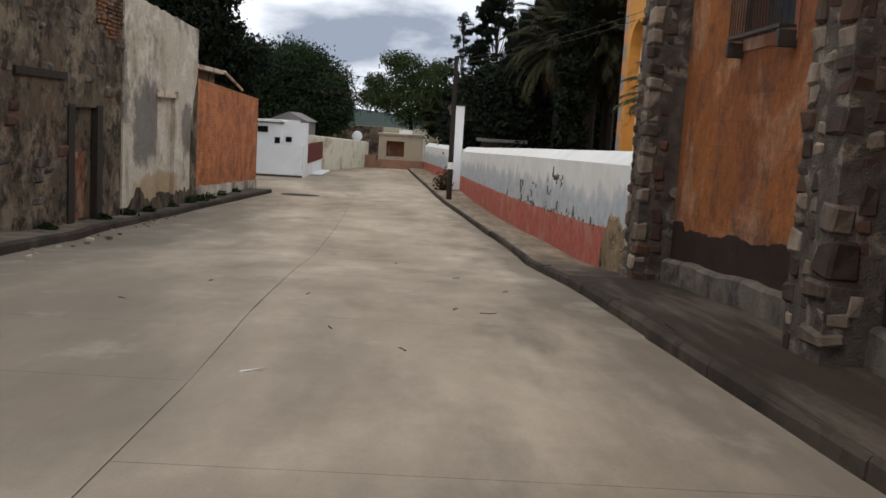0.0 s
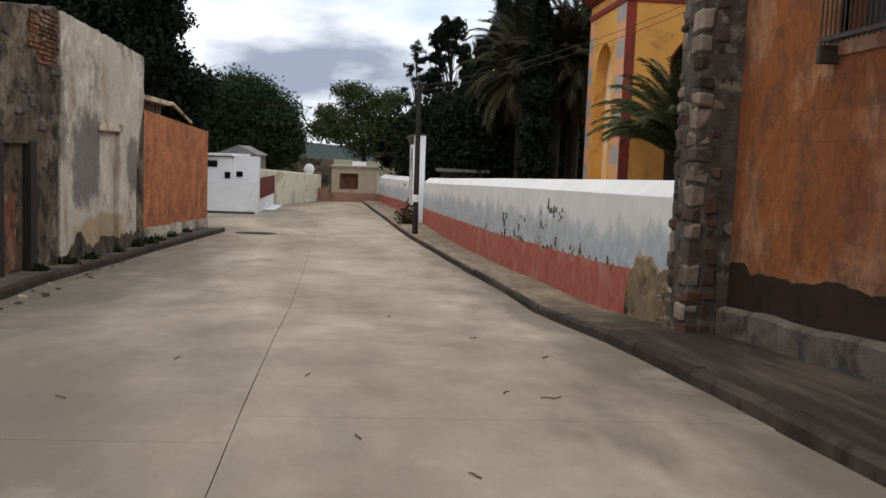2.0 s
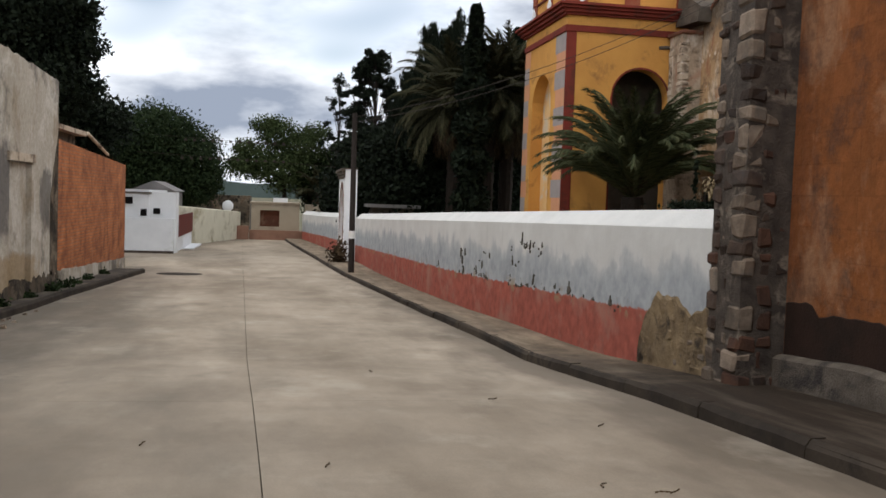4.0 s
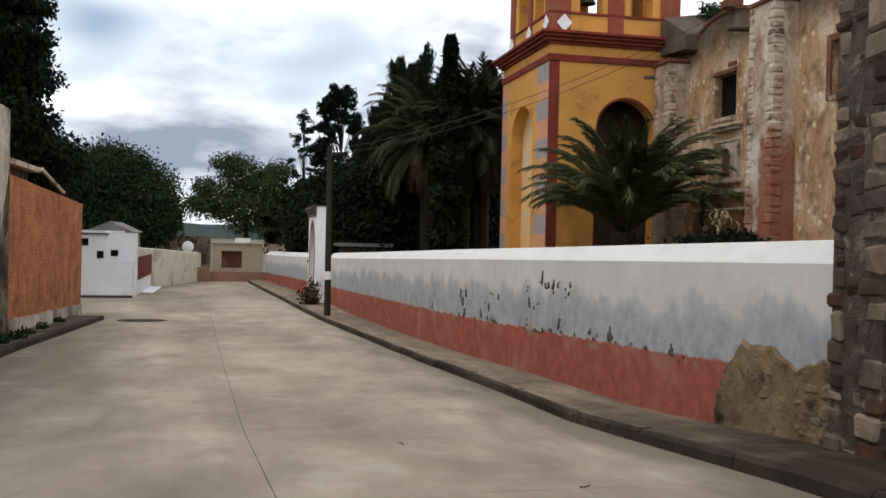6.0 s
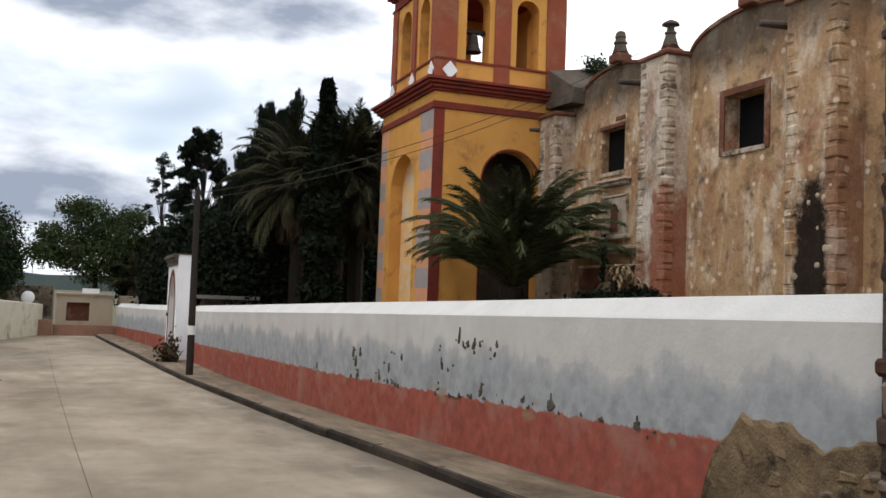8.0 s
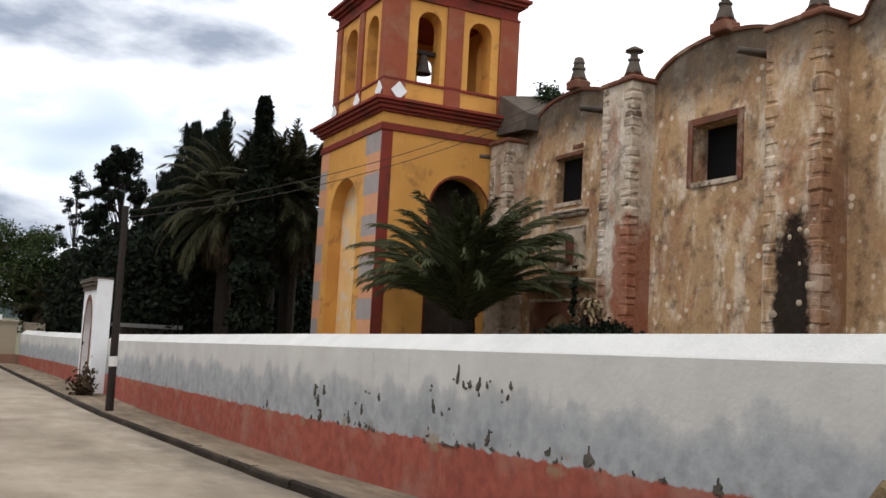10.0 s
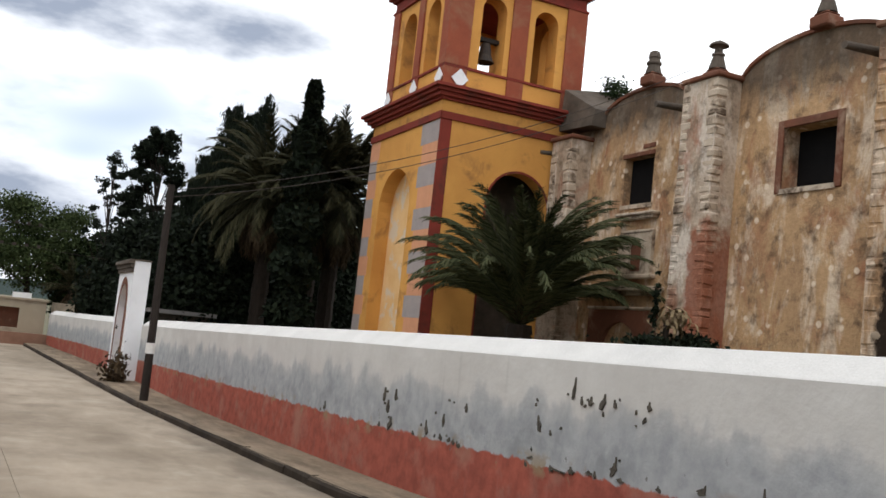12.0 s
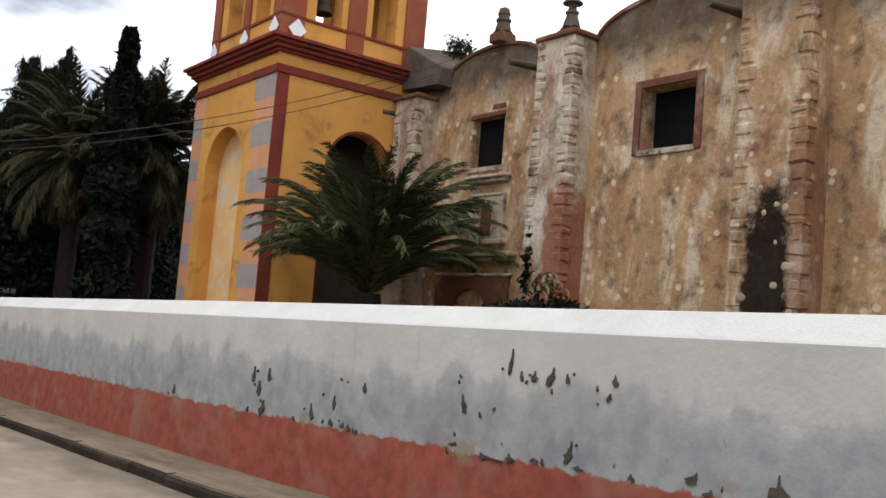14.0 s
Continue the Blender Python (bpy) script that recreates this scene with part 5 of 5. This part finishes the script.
def casuarina(x, y, h, r, seed, label):
    """A leaning bundle of upright feathery plumes on thin limbs."""
    t = empty("casuarina", (x, y, -1.0), label, "tree")
    rng = np.random.default_rng(seed)
    bm = bmesh.new()
    tube(bm, (0, 0, -0.2), (0, 0, h * 0.55), 0.22, 0.13, 8)
    tube(bm, (0, 0, h * 0.55), (0.1, 0, h * 0.97), 0.13, 0.02, 6)
    C, D = [], []
    for k in range(64):
        u = (k + 0.5) / 64
        zb = h * (0.16 + 0.70 * u)
        az = rng.uniform(0, 2 * np.pi)
        reach = r * (1.08 - u) ** 0.6 * rng.uniform(0.55, 1.1)
        rise = h * (0.10 + 0.10 * rng.random()) * (1.15 - 0.4 * u)
        b = np.array([reach * np.cos(az) * 0.45, reach * np.sin(az) * 0.45, zb + rise * 0.3])
        c = np.array([reach * np.cos(az), reach * np.sin(az), zb + rise])
        if k % 2 == 0:
            tube(bm, (0, 0, zb), tuple(b), 0.06, 0.04, 5)
            tube(bm, tuple(b), tuple(c), 0.04, 0.008, 5)
        n = 220
        f = rng.uniform(0.1, 1.0, n)[:, None]
        p = b * (1 - f) + c * f
        w = 0.21 * np.sqrt(np.clip(1.04 - f, 0, 1)) + 0.03
        C.append(p + rng.normal(size=(n, 3)) * w * [1, 1, 0.7])
        g = (c - b) / np.linalg.norm(c - b) + np.array([0, 0, 0.5]) + rng.normal(size=(n, 3)) * 0.45
        D.append(g / np.linalg.norm(g, axis=1)[:, None])
    part("trunk", bm, M["bark"], t)
    c, d = np.concatenate(C), np.concatenate(D)
    side = rng.normal(size=c.shape)
    side -= (side * d).sum(1)[:, None] * d
    side /= np.linalg.norm(side, axis=1)[:, None]
    ln = rng.uniform(0.14, 0.30, size=(len(c), 1))
    v = np.stack([c - d * ln, c + side * 0.035, c + d * ln, c - side * 0.035], 1).reshape(-1, 3)
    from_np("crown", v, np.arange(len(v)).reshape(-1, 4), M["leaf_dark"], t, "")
    return t


casuarina(7.7, 61, 11.4, 1.7, 11, "feathery dark casuarina with an open top")
casuarina(9.3, 64, 15.0, 1.9, 12, "feathery dark casuarina with pointed leaders")
casuarina(11.6, 66, 16.2, 2.0, 13, "tall feathery dark casuarina behind the palms")
casuarina(10.3, 65, 15.0, 1.8, 15, "tall feathery dark casuarina behind the palms")
casuarina(6.9, 59.5, 9.6, 1.3, 14, "short feathery dark casuarina")


def clumped(name, x, y, z0, profile, n, rad, nleaf, size, label, seed, trunk):
    """profile: (height, half width); leaf clumps stand apart on bare limbs, with sky between."""
    t = empty(name, (x, y, z0), label, "tree")
    rng = np.random.default_rng(seed)
    zs, ws = [q[0] for q in profile], [q[1] for q in profile]
    bm = bmesh.new()
    tube(bm, (0, 0, -0.2), (0.1, 0, zs[-1] * 0.5), trunk, trunk * 0.6, 8)
    tube(bm, (0.1, 0, zs[-1] * 0.5), (0.05, 0, zs[-1] * 0.95), trunk * 0.6, trunk * 0.15, 6)
    P = []
    for k in range(n):
        z = zs[0] + (zs[-1] - zs[0]) * (k + rng.random()) / n
        w = float(np.interp(z, zs, ws))
        a = rng.uniform(0, 2 * np.pi)
        c = np.array([w * np.cos(a) * rng.uniform(0.55, 1), w * np.sin(a) * 0.8, z])
        tube(bm, (0.08, 0, max(z - 1.6 - w, 1.5)), tuple(c), trunk * 0.3, trunk * 0.08, 5)
        R = rad * rng.uniform(0.55, 1.2)
        for _ in range(4):
            o = c + rng.normal(size=3) * R * [0.6, 0.6, 0.4]
            P.append(o + np.clip(rng.normal(size=(max(4, nleaf // (4 * n)), 3)), -1.9, 1.9) * R * 0.34 * [1, 1, 0.8])
    part("trunk", bm, M["bark"], t)
    v, f = leaves(np.concatenate(P), size, rng)
    from_np("crown", v, f, M["leaf_dark"], t, "")
    return t


clumped("sparse_tree", 6.3, 70, -1.5, ((5.0, 1.7), (8, 1.5), (10, 1.9), (12, 1.6), (13.2, 0.9), (13.9, 0.3)), 56, 0.54, 34000, 0.10, "tall sparse dark tree with clumped foliage and sky gaps", 21, 0.2)
clumped("sparse_tree", 3.7, 71, -1.5, ((4.5, 1.4), (8, 1.3), (9.5, 0.8), (11, 0.35), (12.3, 0.06)), 34, 0.34, 5000, 0.08, "thin half-bare dark tree with wispy top", 22, 0.12)
# green round trees
tree("broadleaf_tree", -0.2, 78, -1.7, 9.5, [(-2.2, 0, 6.0, 1.7, 2, 1.3), (-0.4, 0, 8.3, 1.7, 2, 1.2), (1.4, 0, 7.2, 1.8, 2, 1.3), (0.2, 0, 5.4, 2.3, 2, 1.6), (2.4, 0, 8.6, 1.1, 1.6, 0.8), (-3.3, 0, 5.6, 1.3, 1.4, 0.8), (-3.0, 0, 7.2, 1.0, 1.4, 0.7), (-1.6, 0, 9.0, 1.1, 1.4, 0.7)], "leaf_green", 30000, 0.10, "airy light green tree with rounded crowns and sky gaps", seed=31, trunk=0.28)
tree("broadleaf_tree", 4.6, 79, -1.6, 9, [(0, 0, 6.2, 1.8, 2, 1.4), (-1.5, 0, 4.6, 1.9, 2, 1.6), (1.2, 0, 4.4, 2.0, 2, 2.0), (0, 0, 2.6, 2.8, 2, 1.6)], "leaf_mid", 30000, 0.15, "dense mid-green tree behind the far wall", seed=32)
tree("broadleaf_tree", -9.8, 72, -1.7, 9.6, [(-2.5, 0, 6.0, 2.6, 2.5, 2.4), (0.2, 0, 7.4, 2.6, 2.6, 2.0), (2.4, 0, 6.0, 2.2, 2.2, 2.0), (3.4, 0, 4.0, 1.3, 2, 1.4), (-0.4, 0, 4.0, 3.8, 2.5, 2.4), (-4.5, 0, 5.2, 2.6, 2.4, 3.0), (4.3, 0, 4.6, 1.1, 1.6, 1.1), (-2.6, 0, 8.3, 1.3, 1.6, 0.9)], "leaf_mid", 110000, 0.11, "big rounded dark green tree behind the white house", seed=33, trunk=0.4)
tree("conifer", -15.0, 44, -1.4, 19, [(0, 0, 15.5, 3.4, 3, 2.4), (2.6, 0, 13.0, 2.9, 3, 1.8), (-2, 0, 12.5, 3.6, 3, 2.2), (3.4, 0, 10.6, 2.6, 2.6, 1.4), (1.2, 0, 9.2, 4.2, 3, 2.0), (3.4, 0, 7.6, 3.0, 2.6, 1.4), (0, 0, 6.2, 4.5, 3, 2.0), (-4, 0, 8, 3.5, 3, 3), (5.0, 0, 10.9, 1.7, 2, 0.5), (5.4, 0, 9.4, 1.5, 2, 0.45), (4.8, 0, 12.3, 1.5, 2, 0.5), (5.2, 0, 7.7, 1.5, 2, 0.5), (3.8, 0, 14.2, 1.5, 2, 0.6)], "leaf_dark", 190000, 0.115, "huge dark conifer towering over the ruined house", seed=34, trunk=0.5)
tree("conifer", -17.0, 56, -1.4, 12, [(0, 0, 8.5, 4, 3, 2.4), (3.6, 0, 6.6, 2.8, 3, 2.0), (-3, 0, 7, 3.4, 3, 3), (2, 0, 4.2, 5, 3, 2.4), (5.8, 0, 6.8, 2.2, 2, 1.5)], "leaf_dark", 90000, 0.13, "dark dense tree behind the brick wall", seed=35, trunk=0.4)
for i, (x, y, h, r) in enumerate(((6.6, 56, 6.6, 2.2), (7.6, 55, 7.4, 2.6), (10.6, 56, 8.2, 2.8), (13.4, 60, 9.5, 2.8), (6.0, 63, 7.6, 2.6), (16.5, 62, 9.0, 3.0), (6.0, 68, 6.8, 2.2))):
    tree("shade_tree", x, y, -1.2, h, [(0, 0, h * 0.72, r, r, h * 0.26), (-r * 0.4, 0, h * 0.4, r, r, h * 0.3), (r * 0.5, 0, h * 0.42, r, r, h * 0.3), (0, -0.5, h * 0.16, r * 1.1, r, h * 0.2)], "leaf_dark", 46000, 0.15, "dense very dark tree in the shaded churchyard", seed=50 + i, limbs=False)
tree("roof_plant", 17.6, 37.0, 9.6, 2.2, [(0, 0, 1.5, 0.5, 0.5, 0.35), (0.4, 0, 1.2, 0.3, 0.4, 0.2)], "leaf_mid", 1500, 0.06, "small tree showing over the church roof", seed=60, trunk=0.05)

# dry plant before the nave
dp = empty("dry_plant", (11.8, 25.8, -0.2), "withered straw-brown plant clump above dark scrub", "dry plant")
rng_ = np.random.default_rng(77)
bm = bmesh.new()
tube(bm, (0, 0, 0), (0, 0, 2.5), 0.12, 0.07, 7)
part("stem", bm, M["bark"], dp)
bl = []
for k in range(46):
    az, e = rng_.uniform(0, 2 * np.pi), rng_.uniform(0.1, 1.2)
    p = np.array([rng_.normal() * 0.12 + 0.1, rng_.normal() * 0.12, 2.5 + rng_.uniform(-0.15, 0.3)])
    for q in range(7):
        d = np.array([np.cos(az) * np.cos(e), np.sin(az) * np.cos(e), np.sin(e)])
        bl.append((p, d))
        p = p + d * 0.085
        e -= 0.5
V = []
for p, d in bl:
    w = np.array([-d[1], d[0], 0.0]) * 0.035 / max(0.2, math.hypot(d[0], d[1]))
    V += [p - w, p + w, p + d * 0.10 + w, p + d * 0.10 - w]
from_np("dry_leaves", V, np.arange(len(V)).reshape(-1, 4).tolist(), M["straw"], dp, label="pale straw-coloured drooping leaves")
c = np.concatenate([rng_.normal(size=(2600, 3)) * [0.5, 0.3, 0.09] + [0.25, -0.1, 1.98], rng_.normal(size=(400, 3)) * [0.2, 0.2, 0.10] + [0.8, 0, 2.15], rng_.normal(size=(120, 3)) * [0.025, 0.05, 0.35] + [-0.35, 0, 3.0]])
v, f = leaves(c, 0.075, rng_)
from_np("dark_scrub", v, f, M["leaf_dark"], dp, "")

# weeds by the gate and at wall feet
def bush(name, x, y, z, r, n, mat_, label, seed, size=0.07, tall=None):
    b = empty(name, (x, y, z), label, "weed")
    rng = np.random.default_rng(seed)
    d = rng.normal(size=(n, 3)) * [r, r, tall or r * 0.7]
    d[:, 2] = np.abs(d[:, 2])
    v, f = leaves(d, size, rng)
    from_np("foliage", v, f, M[mat_], b, "")


bush("weed_bush", 2.2, 43.4, -1.32, 0.2, 500, "palm_dry", "scraggly brown weed bush by the gateway", 81, 0.09, tall=0.45)
for i, (y_, r_) in enumerate(((17.5, 0.06), (19.4, 0.08), (21.0, 0.09), (23.5, 0.07), (25.6, 0.12), (26.9, 0.13), (28.4, 0.10), (30.3, 0.09), (33.0, 0.08), (14.2, 0.07))):
    bush("weed", WX + 0.16, y_, road_z(y_) + 0.15, r_, 260, "leaf_mid", "low dark green weeds at the foot of the ruined wall", 90 + i, 0.05)

# wires
def wire(name, a, b, sag, label, r=0.012):
    bm = bmesh.new()
    a, b = Vector(a), Vector(b)
    n = 14
    pts = [a.lerp(b, k / n) - Vector((0, 0, sag * 4 * (k / n) * (1 - k / n))) for k in range(n + 1)]
    rings = [[bm.verts.new(p + Vector(o) * r) for o in ((0, 1, 0), (0, 0, 1), (0, -1, 0), (0, 0, -1))] for p in pts]
    for r0, r1 in zip(rings, rings[1:]):
        for k in range(4):
            bm.faces.new((r0[k], r0[(k + 1) % 4], r1[(k + 1) % 4], r1[k]))
    tagged(obj(name, bm, M["iron"]), label, "wire")


wire("overhead_wire", (2.22, 36.6, 4.85), (16.3, 31.2, 10.4), 0.7, "thin dark overhead wire from pole to church parapet")
wire("overhead_wire", (2.22, 36.6, 4.65), (16.3, 30.9, 10.15), 0.75, "thin dark overhead wire from pole to church parapet")
for i, (z_, y_) in enumerate(((4.6, 60), (3.4, 58))):
    fl = empty("bunting", (0, 0, 0), "string of small dark flags across the far street", "bunting")
    bm = bmesh.new()
    tube(bm, (-9, y_, z_ + 0.6), (3, y_ + 2, z_ + 0.2), 0.012, 0.012, 4)
    part("string", bm, M["iron"], fl)
    for k in range(12):
        x_ = -6.5 + k * 0.55
        boxed("flag", (x_, x_ + 0.16, y_ + 0.4, y_ + 0.41, z_ + 0.28, z_ + 0.42), M["iron"], fl)

# hills
bm = bmesh.new()
pr = None
for k in range(61):
    x_ = -900 + k * 30
    z_ = 12 + 16 * noise.noise((x_ * 0.004, 2, 0)) + 4 * noise.noise((x_ * 0.02, 5, 0))
    row = [bm.verts.new((x_, 900, -30)), bm.verts.new((x_, 950, z_)), bm.verts.new((x_, 1100, z_ * 0.8))]
    if pr:
        for a in range(2):
            bm.faces.new((pr[a], row[a], row[a + 1], pr[a + 1]))
    pr = row
obj("backdrop_hills", bm, M["hill"], kind="structure")
# street litter
rng = random.Random(7)
bm = bmesh.new()
box(bm, -0.29, -0.12, 2.27, 2.31, road_z(2.3) + 0.001, road_z(2.3) + 0.011, 0, 0.008, rng)
for v in bm.verts:
    v.co.y += (v.co.x + 0.2) * 0.55
tagged(obj("paper_scrap", bm, M["litter_white"]), "crumpled white paper strip on the concrete road", "litter")
for x_, y_ in ((1.66, 5.35), (1.75, 5.33), (1.38, 5.5), (0.2, 4.0), (-0.3, 6.2), (2.1, 7.6), (0.9, 3.2), (-1.6, 7.0), (1.5, 9.2), (-2.0, 5.0), (0.6, 12)):
    bm = bmesh.new()
    a = rng.uniform(0, 3)
    p = Vector((x_, y_, road_z(y_) + 0.012))
    for k in range(3):
        q = p + Vector((math.cos(a), math.sin(a), 0)) * 0.038
        tube(bm, p, q, 0.007, 0.004, 5)
        p, a = q, a + rng.uniform(-0.7, 0.7)
    tagged(obj("dry_twig", bm, M["dry_leaf"]), "small dark curled twig lying on the concrete road", "twig")
for k in range(26):
    y_ = rng.uniform(8, 22)
    x_ = lkerb_x(y_) + rng.uniform(0.05, 0.5)
    bm = bmesh.new()
    s = rng.uniform(0.02, 0.06)
    box(bm, x_, x_ + s * 2, y_, y_ + s * 1.5, road_z(y_), road_z(y_) + s, 0, s * 0.25, rng)
    tagged(obj("pebble", bm, M["church_stone" if k % 3 else "stone_light"]), "loose stone chip in the gutter of the west kerb", "stone", "stones in the gutter")
bm = bmesh.new()
ring = [bm.verts.new((-4.2 + 0.85 * math.cos(k * math.pi / 9) * (1 + 0.2 * noise.noise((k, 0, 0))), 35.9 + 0.75 * math.sin(k * math.pi / 9) * (1 + 0.3 * noise.noise((k, 3, 0))), 0)) for k in range(18)]
for v in ring:
    v.co.z = road_z(v.co.y) + 0.006
low_ = [bm.verts.new(v.co - Vector((0, 0, 0.03))) for v in ring]
bm.faces.new(ring)
for k in range(18):
    bm.faces.new((ring[k], low_[k], low_[(k + 1) % 18], ring[(k + 1) % 18]))
bmesh.ops.recalc_face_normals(bm, faces=bm.faces)
tagged(obj("manhole_patch", bm, M["kerb"]), "dark worn patch in the road surface", "patch", kind="structure")
# broken plaster patch with rubble at the wall's near end
patch = empty("rubble_patch", (0, 0, 0), "exposed brown rubble where the churchyard wall's paint has fallen", "wall patch", kind="structure")
def patch_top(y):
    return road_z(y) + 0.1 + tab(y, (9.8, 10.0, 10.5, 11.0, 11.5, 11.85, 12.05), (0.9, 0.9, 0.8, 1.0, 1.02, 0.7, 0.1)) + 0.07 * noise.noise((y * 5, 3, 0))


bm = bmesh.new()
prev = None
for y_ in frange(9.8, 12.05, 0.05):
    zt, zb = patch_top(y_), road_z(y_) + 0.05
    row = []
    for k in range(17):
        f_ = k / 16
        z_ = zb + (zt - zb) * f_
        d_ = 0.02 + 0.018 * abs(noise.noise((y_ * 3.2, z_ * 3.2, 1))) + 0.014 * noise.noise((y_ * 7, z_ * 7, 4)) + 0.010 * noise.noise((y_ * 15, z_ * 15, 2))
        if k == 16 or y_ > 12.02:
            d_ = -0.02
        row.append(bm.verts.new((wall_x(y_) - max(d_, -0.02), y_, z_)))
    if prev:
        for a, c, d, e in zip(prev, prev[1:], row[1:], row):
            bm.faces.new((a, c, d, e))
    prev = row
part("bare_rubble", bm, M["patch_rubble"], patch)
rng = random.Random(12)
for k in range(15):
    y_ = rng.uniform(9.85, 11.0)
    z_ = rng.uniform(road_z(y_) + 0.12, patch_top(y_) - 0.28)
    bm = bmesh.new()
    x_ = wall_x(y_)
    box(bm, x_ - rng.uniform(0.028, 0.045), x_ + 0.05, y_, y_ + rng.uniform(0.12, 0.26), z_, z_ + rng.uniform(0.1, 0.18), 0.035, 0.03, rng)
    part("stone", bm, M["patch_rubble" if rng.random() < 0.7 else "stone_light"], patch)
# flaked paint on the churchyard wall: y, z, width, height
yw = bpy.data.objects["wall_churchyard"]
rng = random.Random(31)
FLAKES = ((17.86, 1.02, 0.08, 0.28), (17.7, 0.9, 0.05, 0.12), (17.53, 0.92, 0.12, 0.12), (17.31, 0.93, 0.16, 0.2), (17.1, 0.94, 0.08, 0.1), (16.54, 0.97, 0.1, 0.12), (16.6, 0.83, 0.08, 0.08), (18.52, 0.55, 0.13, 0.2), (20.26, 0.53, 0.12, 0.13), (22.69, 0.27, 0.16, 0.22), (22.55, 0.02, 0.26, 0.22), (22.86, 0.44, 0.08, 0.24), (22.45, 0.47, 0.06, 0.2), (25.33, -0.02, 0.18, 0.18), (21.34, 0.12, 0.16, 0.22), (20.9, 0.05, 0.2, 0.1), (20.66, 0.05, 0.14, 0.08), (18.07, 0.09, 0.5, 0.04), (18.64, 0.14, 0.22, 0.05), (17.02, 0.28, 0.2, 0.24), (18.06, 0.56, 0.04, 0.04), (20.75, 0.59, 0.07, 0.04), (18.6, 0.83, 0.05, 0.04), (20.86, 0.29, 0.08, 0.18), (14.95, 0.33, 0.3, 0.26), (13.1, 0.33, 0.2, 0.18), (15.7, 0.3, 0.2, 0.12))
def flake(y_, z_, w_, h_):
    """A jagged chip, pointed upwards, its dark bed a little behind a raised edge."""
    bm = bmesh.new()
    n = 15
    ring = []
    lean = rng.uniform(-0.3, 0.3)
    for k in range(n):
        a = 2 * math.pi * k / n + math.pi / 2
        r_ = rng.uniform(0.5, 1.1)
        up = math.sin(a)
        half = 0.5 * w_ * math.cos(a) * r_ * (0.35 if up > 0.5 else (0.7 if up > 0 else 1.0))
        ring.append(bm.verts.new((wall_x(y_) - 0.019, y_ + half + lean * w_ * up, z_ + up * h_ * 0.5 * (r_ if k else 1.25))))
    mid = bm.verts.new((wall_x(y_) - 0.017, y_, z_))
    back = [bm.verts.new(v.co + Vector((0.05, 0, 0))) for v in ring]
    for k in range(n):
        bm.faces.new((ring[k], ring[(k + 1) % n], mid))
        bm.faces.new((ring[k], back[k], back[(k + 1) % n], ring[(k + 1) % n]))
    bmesh.ops.recalc_face_normals(bm, faces=bm.faces)
    part("paint_flake", bm, M["flake"], yw, "dark chip of fallen paint")


for y_, z_, w_, h_ in FLAKES:
    flake(y_, z_, w_ * 0.7, h_ * 0.85)
    for _ in range(1):
        flake(y_ + rng.uniform(-0.28, 0.28), z_ + rng.uniform(-0.16, 0.12), rng.uniform(0.015, 0.035), rng.uniform(0.02, 0.06))
for _ in range(18):
    y_ = rng.uniform(12.5, 24)
    flake(y_, red_z(y_) + rng.uniform(-0.02, 0.05), rng.uniform(0.04, 0.16), rng.uniform(0.03, 0.09))

shelter = empty("low_shelter", (0, 0, 0), "low dark flat-roofed shelter in the shaded churchyard", "shelter")
boxed("roof", (4.3, 7.3, 52, 55, 1.2, 1.38), M["roof_tin"], shelter, label="grey concrete roof slab")
boxed("wall", (4.6, 7.0, 52.4, 54.8, -0.3, 1.2), M["dark_top"], shelter)
kiosk = empty("white_kiosk", (0, 0, 0), "small white kiosk far under the palms", "kiosk")
boxed("body", (13.4, 15.2, 60, 62, -0.3, 1.9), M["white_paint"], kiosk)
boxed("opening", (13.8, 14.8, 59.96, 60.0, -0.1, 1.4), M["dark"], kiosk)
boxed("roof", (13.2, 15.4, 59.8, 62.2, 1.9, 2.05), M["roof_tin"], kiosk)

# kerb stones
kerb = empty("kerb_east", kind="structure", label="worn concrete kerb stones along the street, road face coloured dark as shade")
rng = random.Random(61)
y_ = -8.0
while y_ < 70:
    ln = rng.uniform(1.0, 2.6)
    y1_ = y_ + ln - rng.uniform(0.004, 0.02)
    o1, o2, dz = rng.uniform(-0.018, 0.010), rng.uniform(-0.018, 0.010), rng.uniform(-0.012, 0.008)
    bm = bmesh.new()
    rows = []
    for q in range(5):
        yy = y_ + (y1_ - y_) * q / 4
        o = o1 + (o2 - o1) * q / 4 + rng.uniform(-0.006, 0.006)
        x_, z_ = kerb_x(yy) + o, road_z(yy)
        chip = rng.uniform(0.0, 0.02)
        rows.append([bm.verts.new(p) for p in ((x_ - 0.022, yy, z_ - 0.06), (x_ - 0.015, yy, z_ + 0.115 + dz - chip), (x_ + 0.012 + chip, yy, z_ + 0.152 + dz), (x_ + 0.15, yy, z_ + 0.157 + dz), (x_ + 0.155, yy, z_ + 0.06))])
    for ra, rb in zip(rows, rows[1:]):
        for k in range(4):
            # top takes pavement colour; the face is near-black, its shade put into the colour
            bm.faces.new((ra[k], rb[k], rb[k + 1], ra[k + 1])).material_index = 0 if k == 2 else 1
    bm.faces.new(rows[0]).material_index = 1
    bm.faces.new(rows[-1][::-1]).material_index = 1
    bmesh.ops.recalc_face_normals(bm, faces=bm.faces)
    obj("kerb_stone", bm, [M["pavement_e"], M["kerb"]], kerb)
    y_ += ln
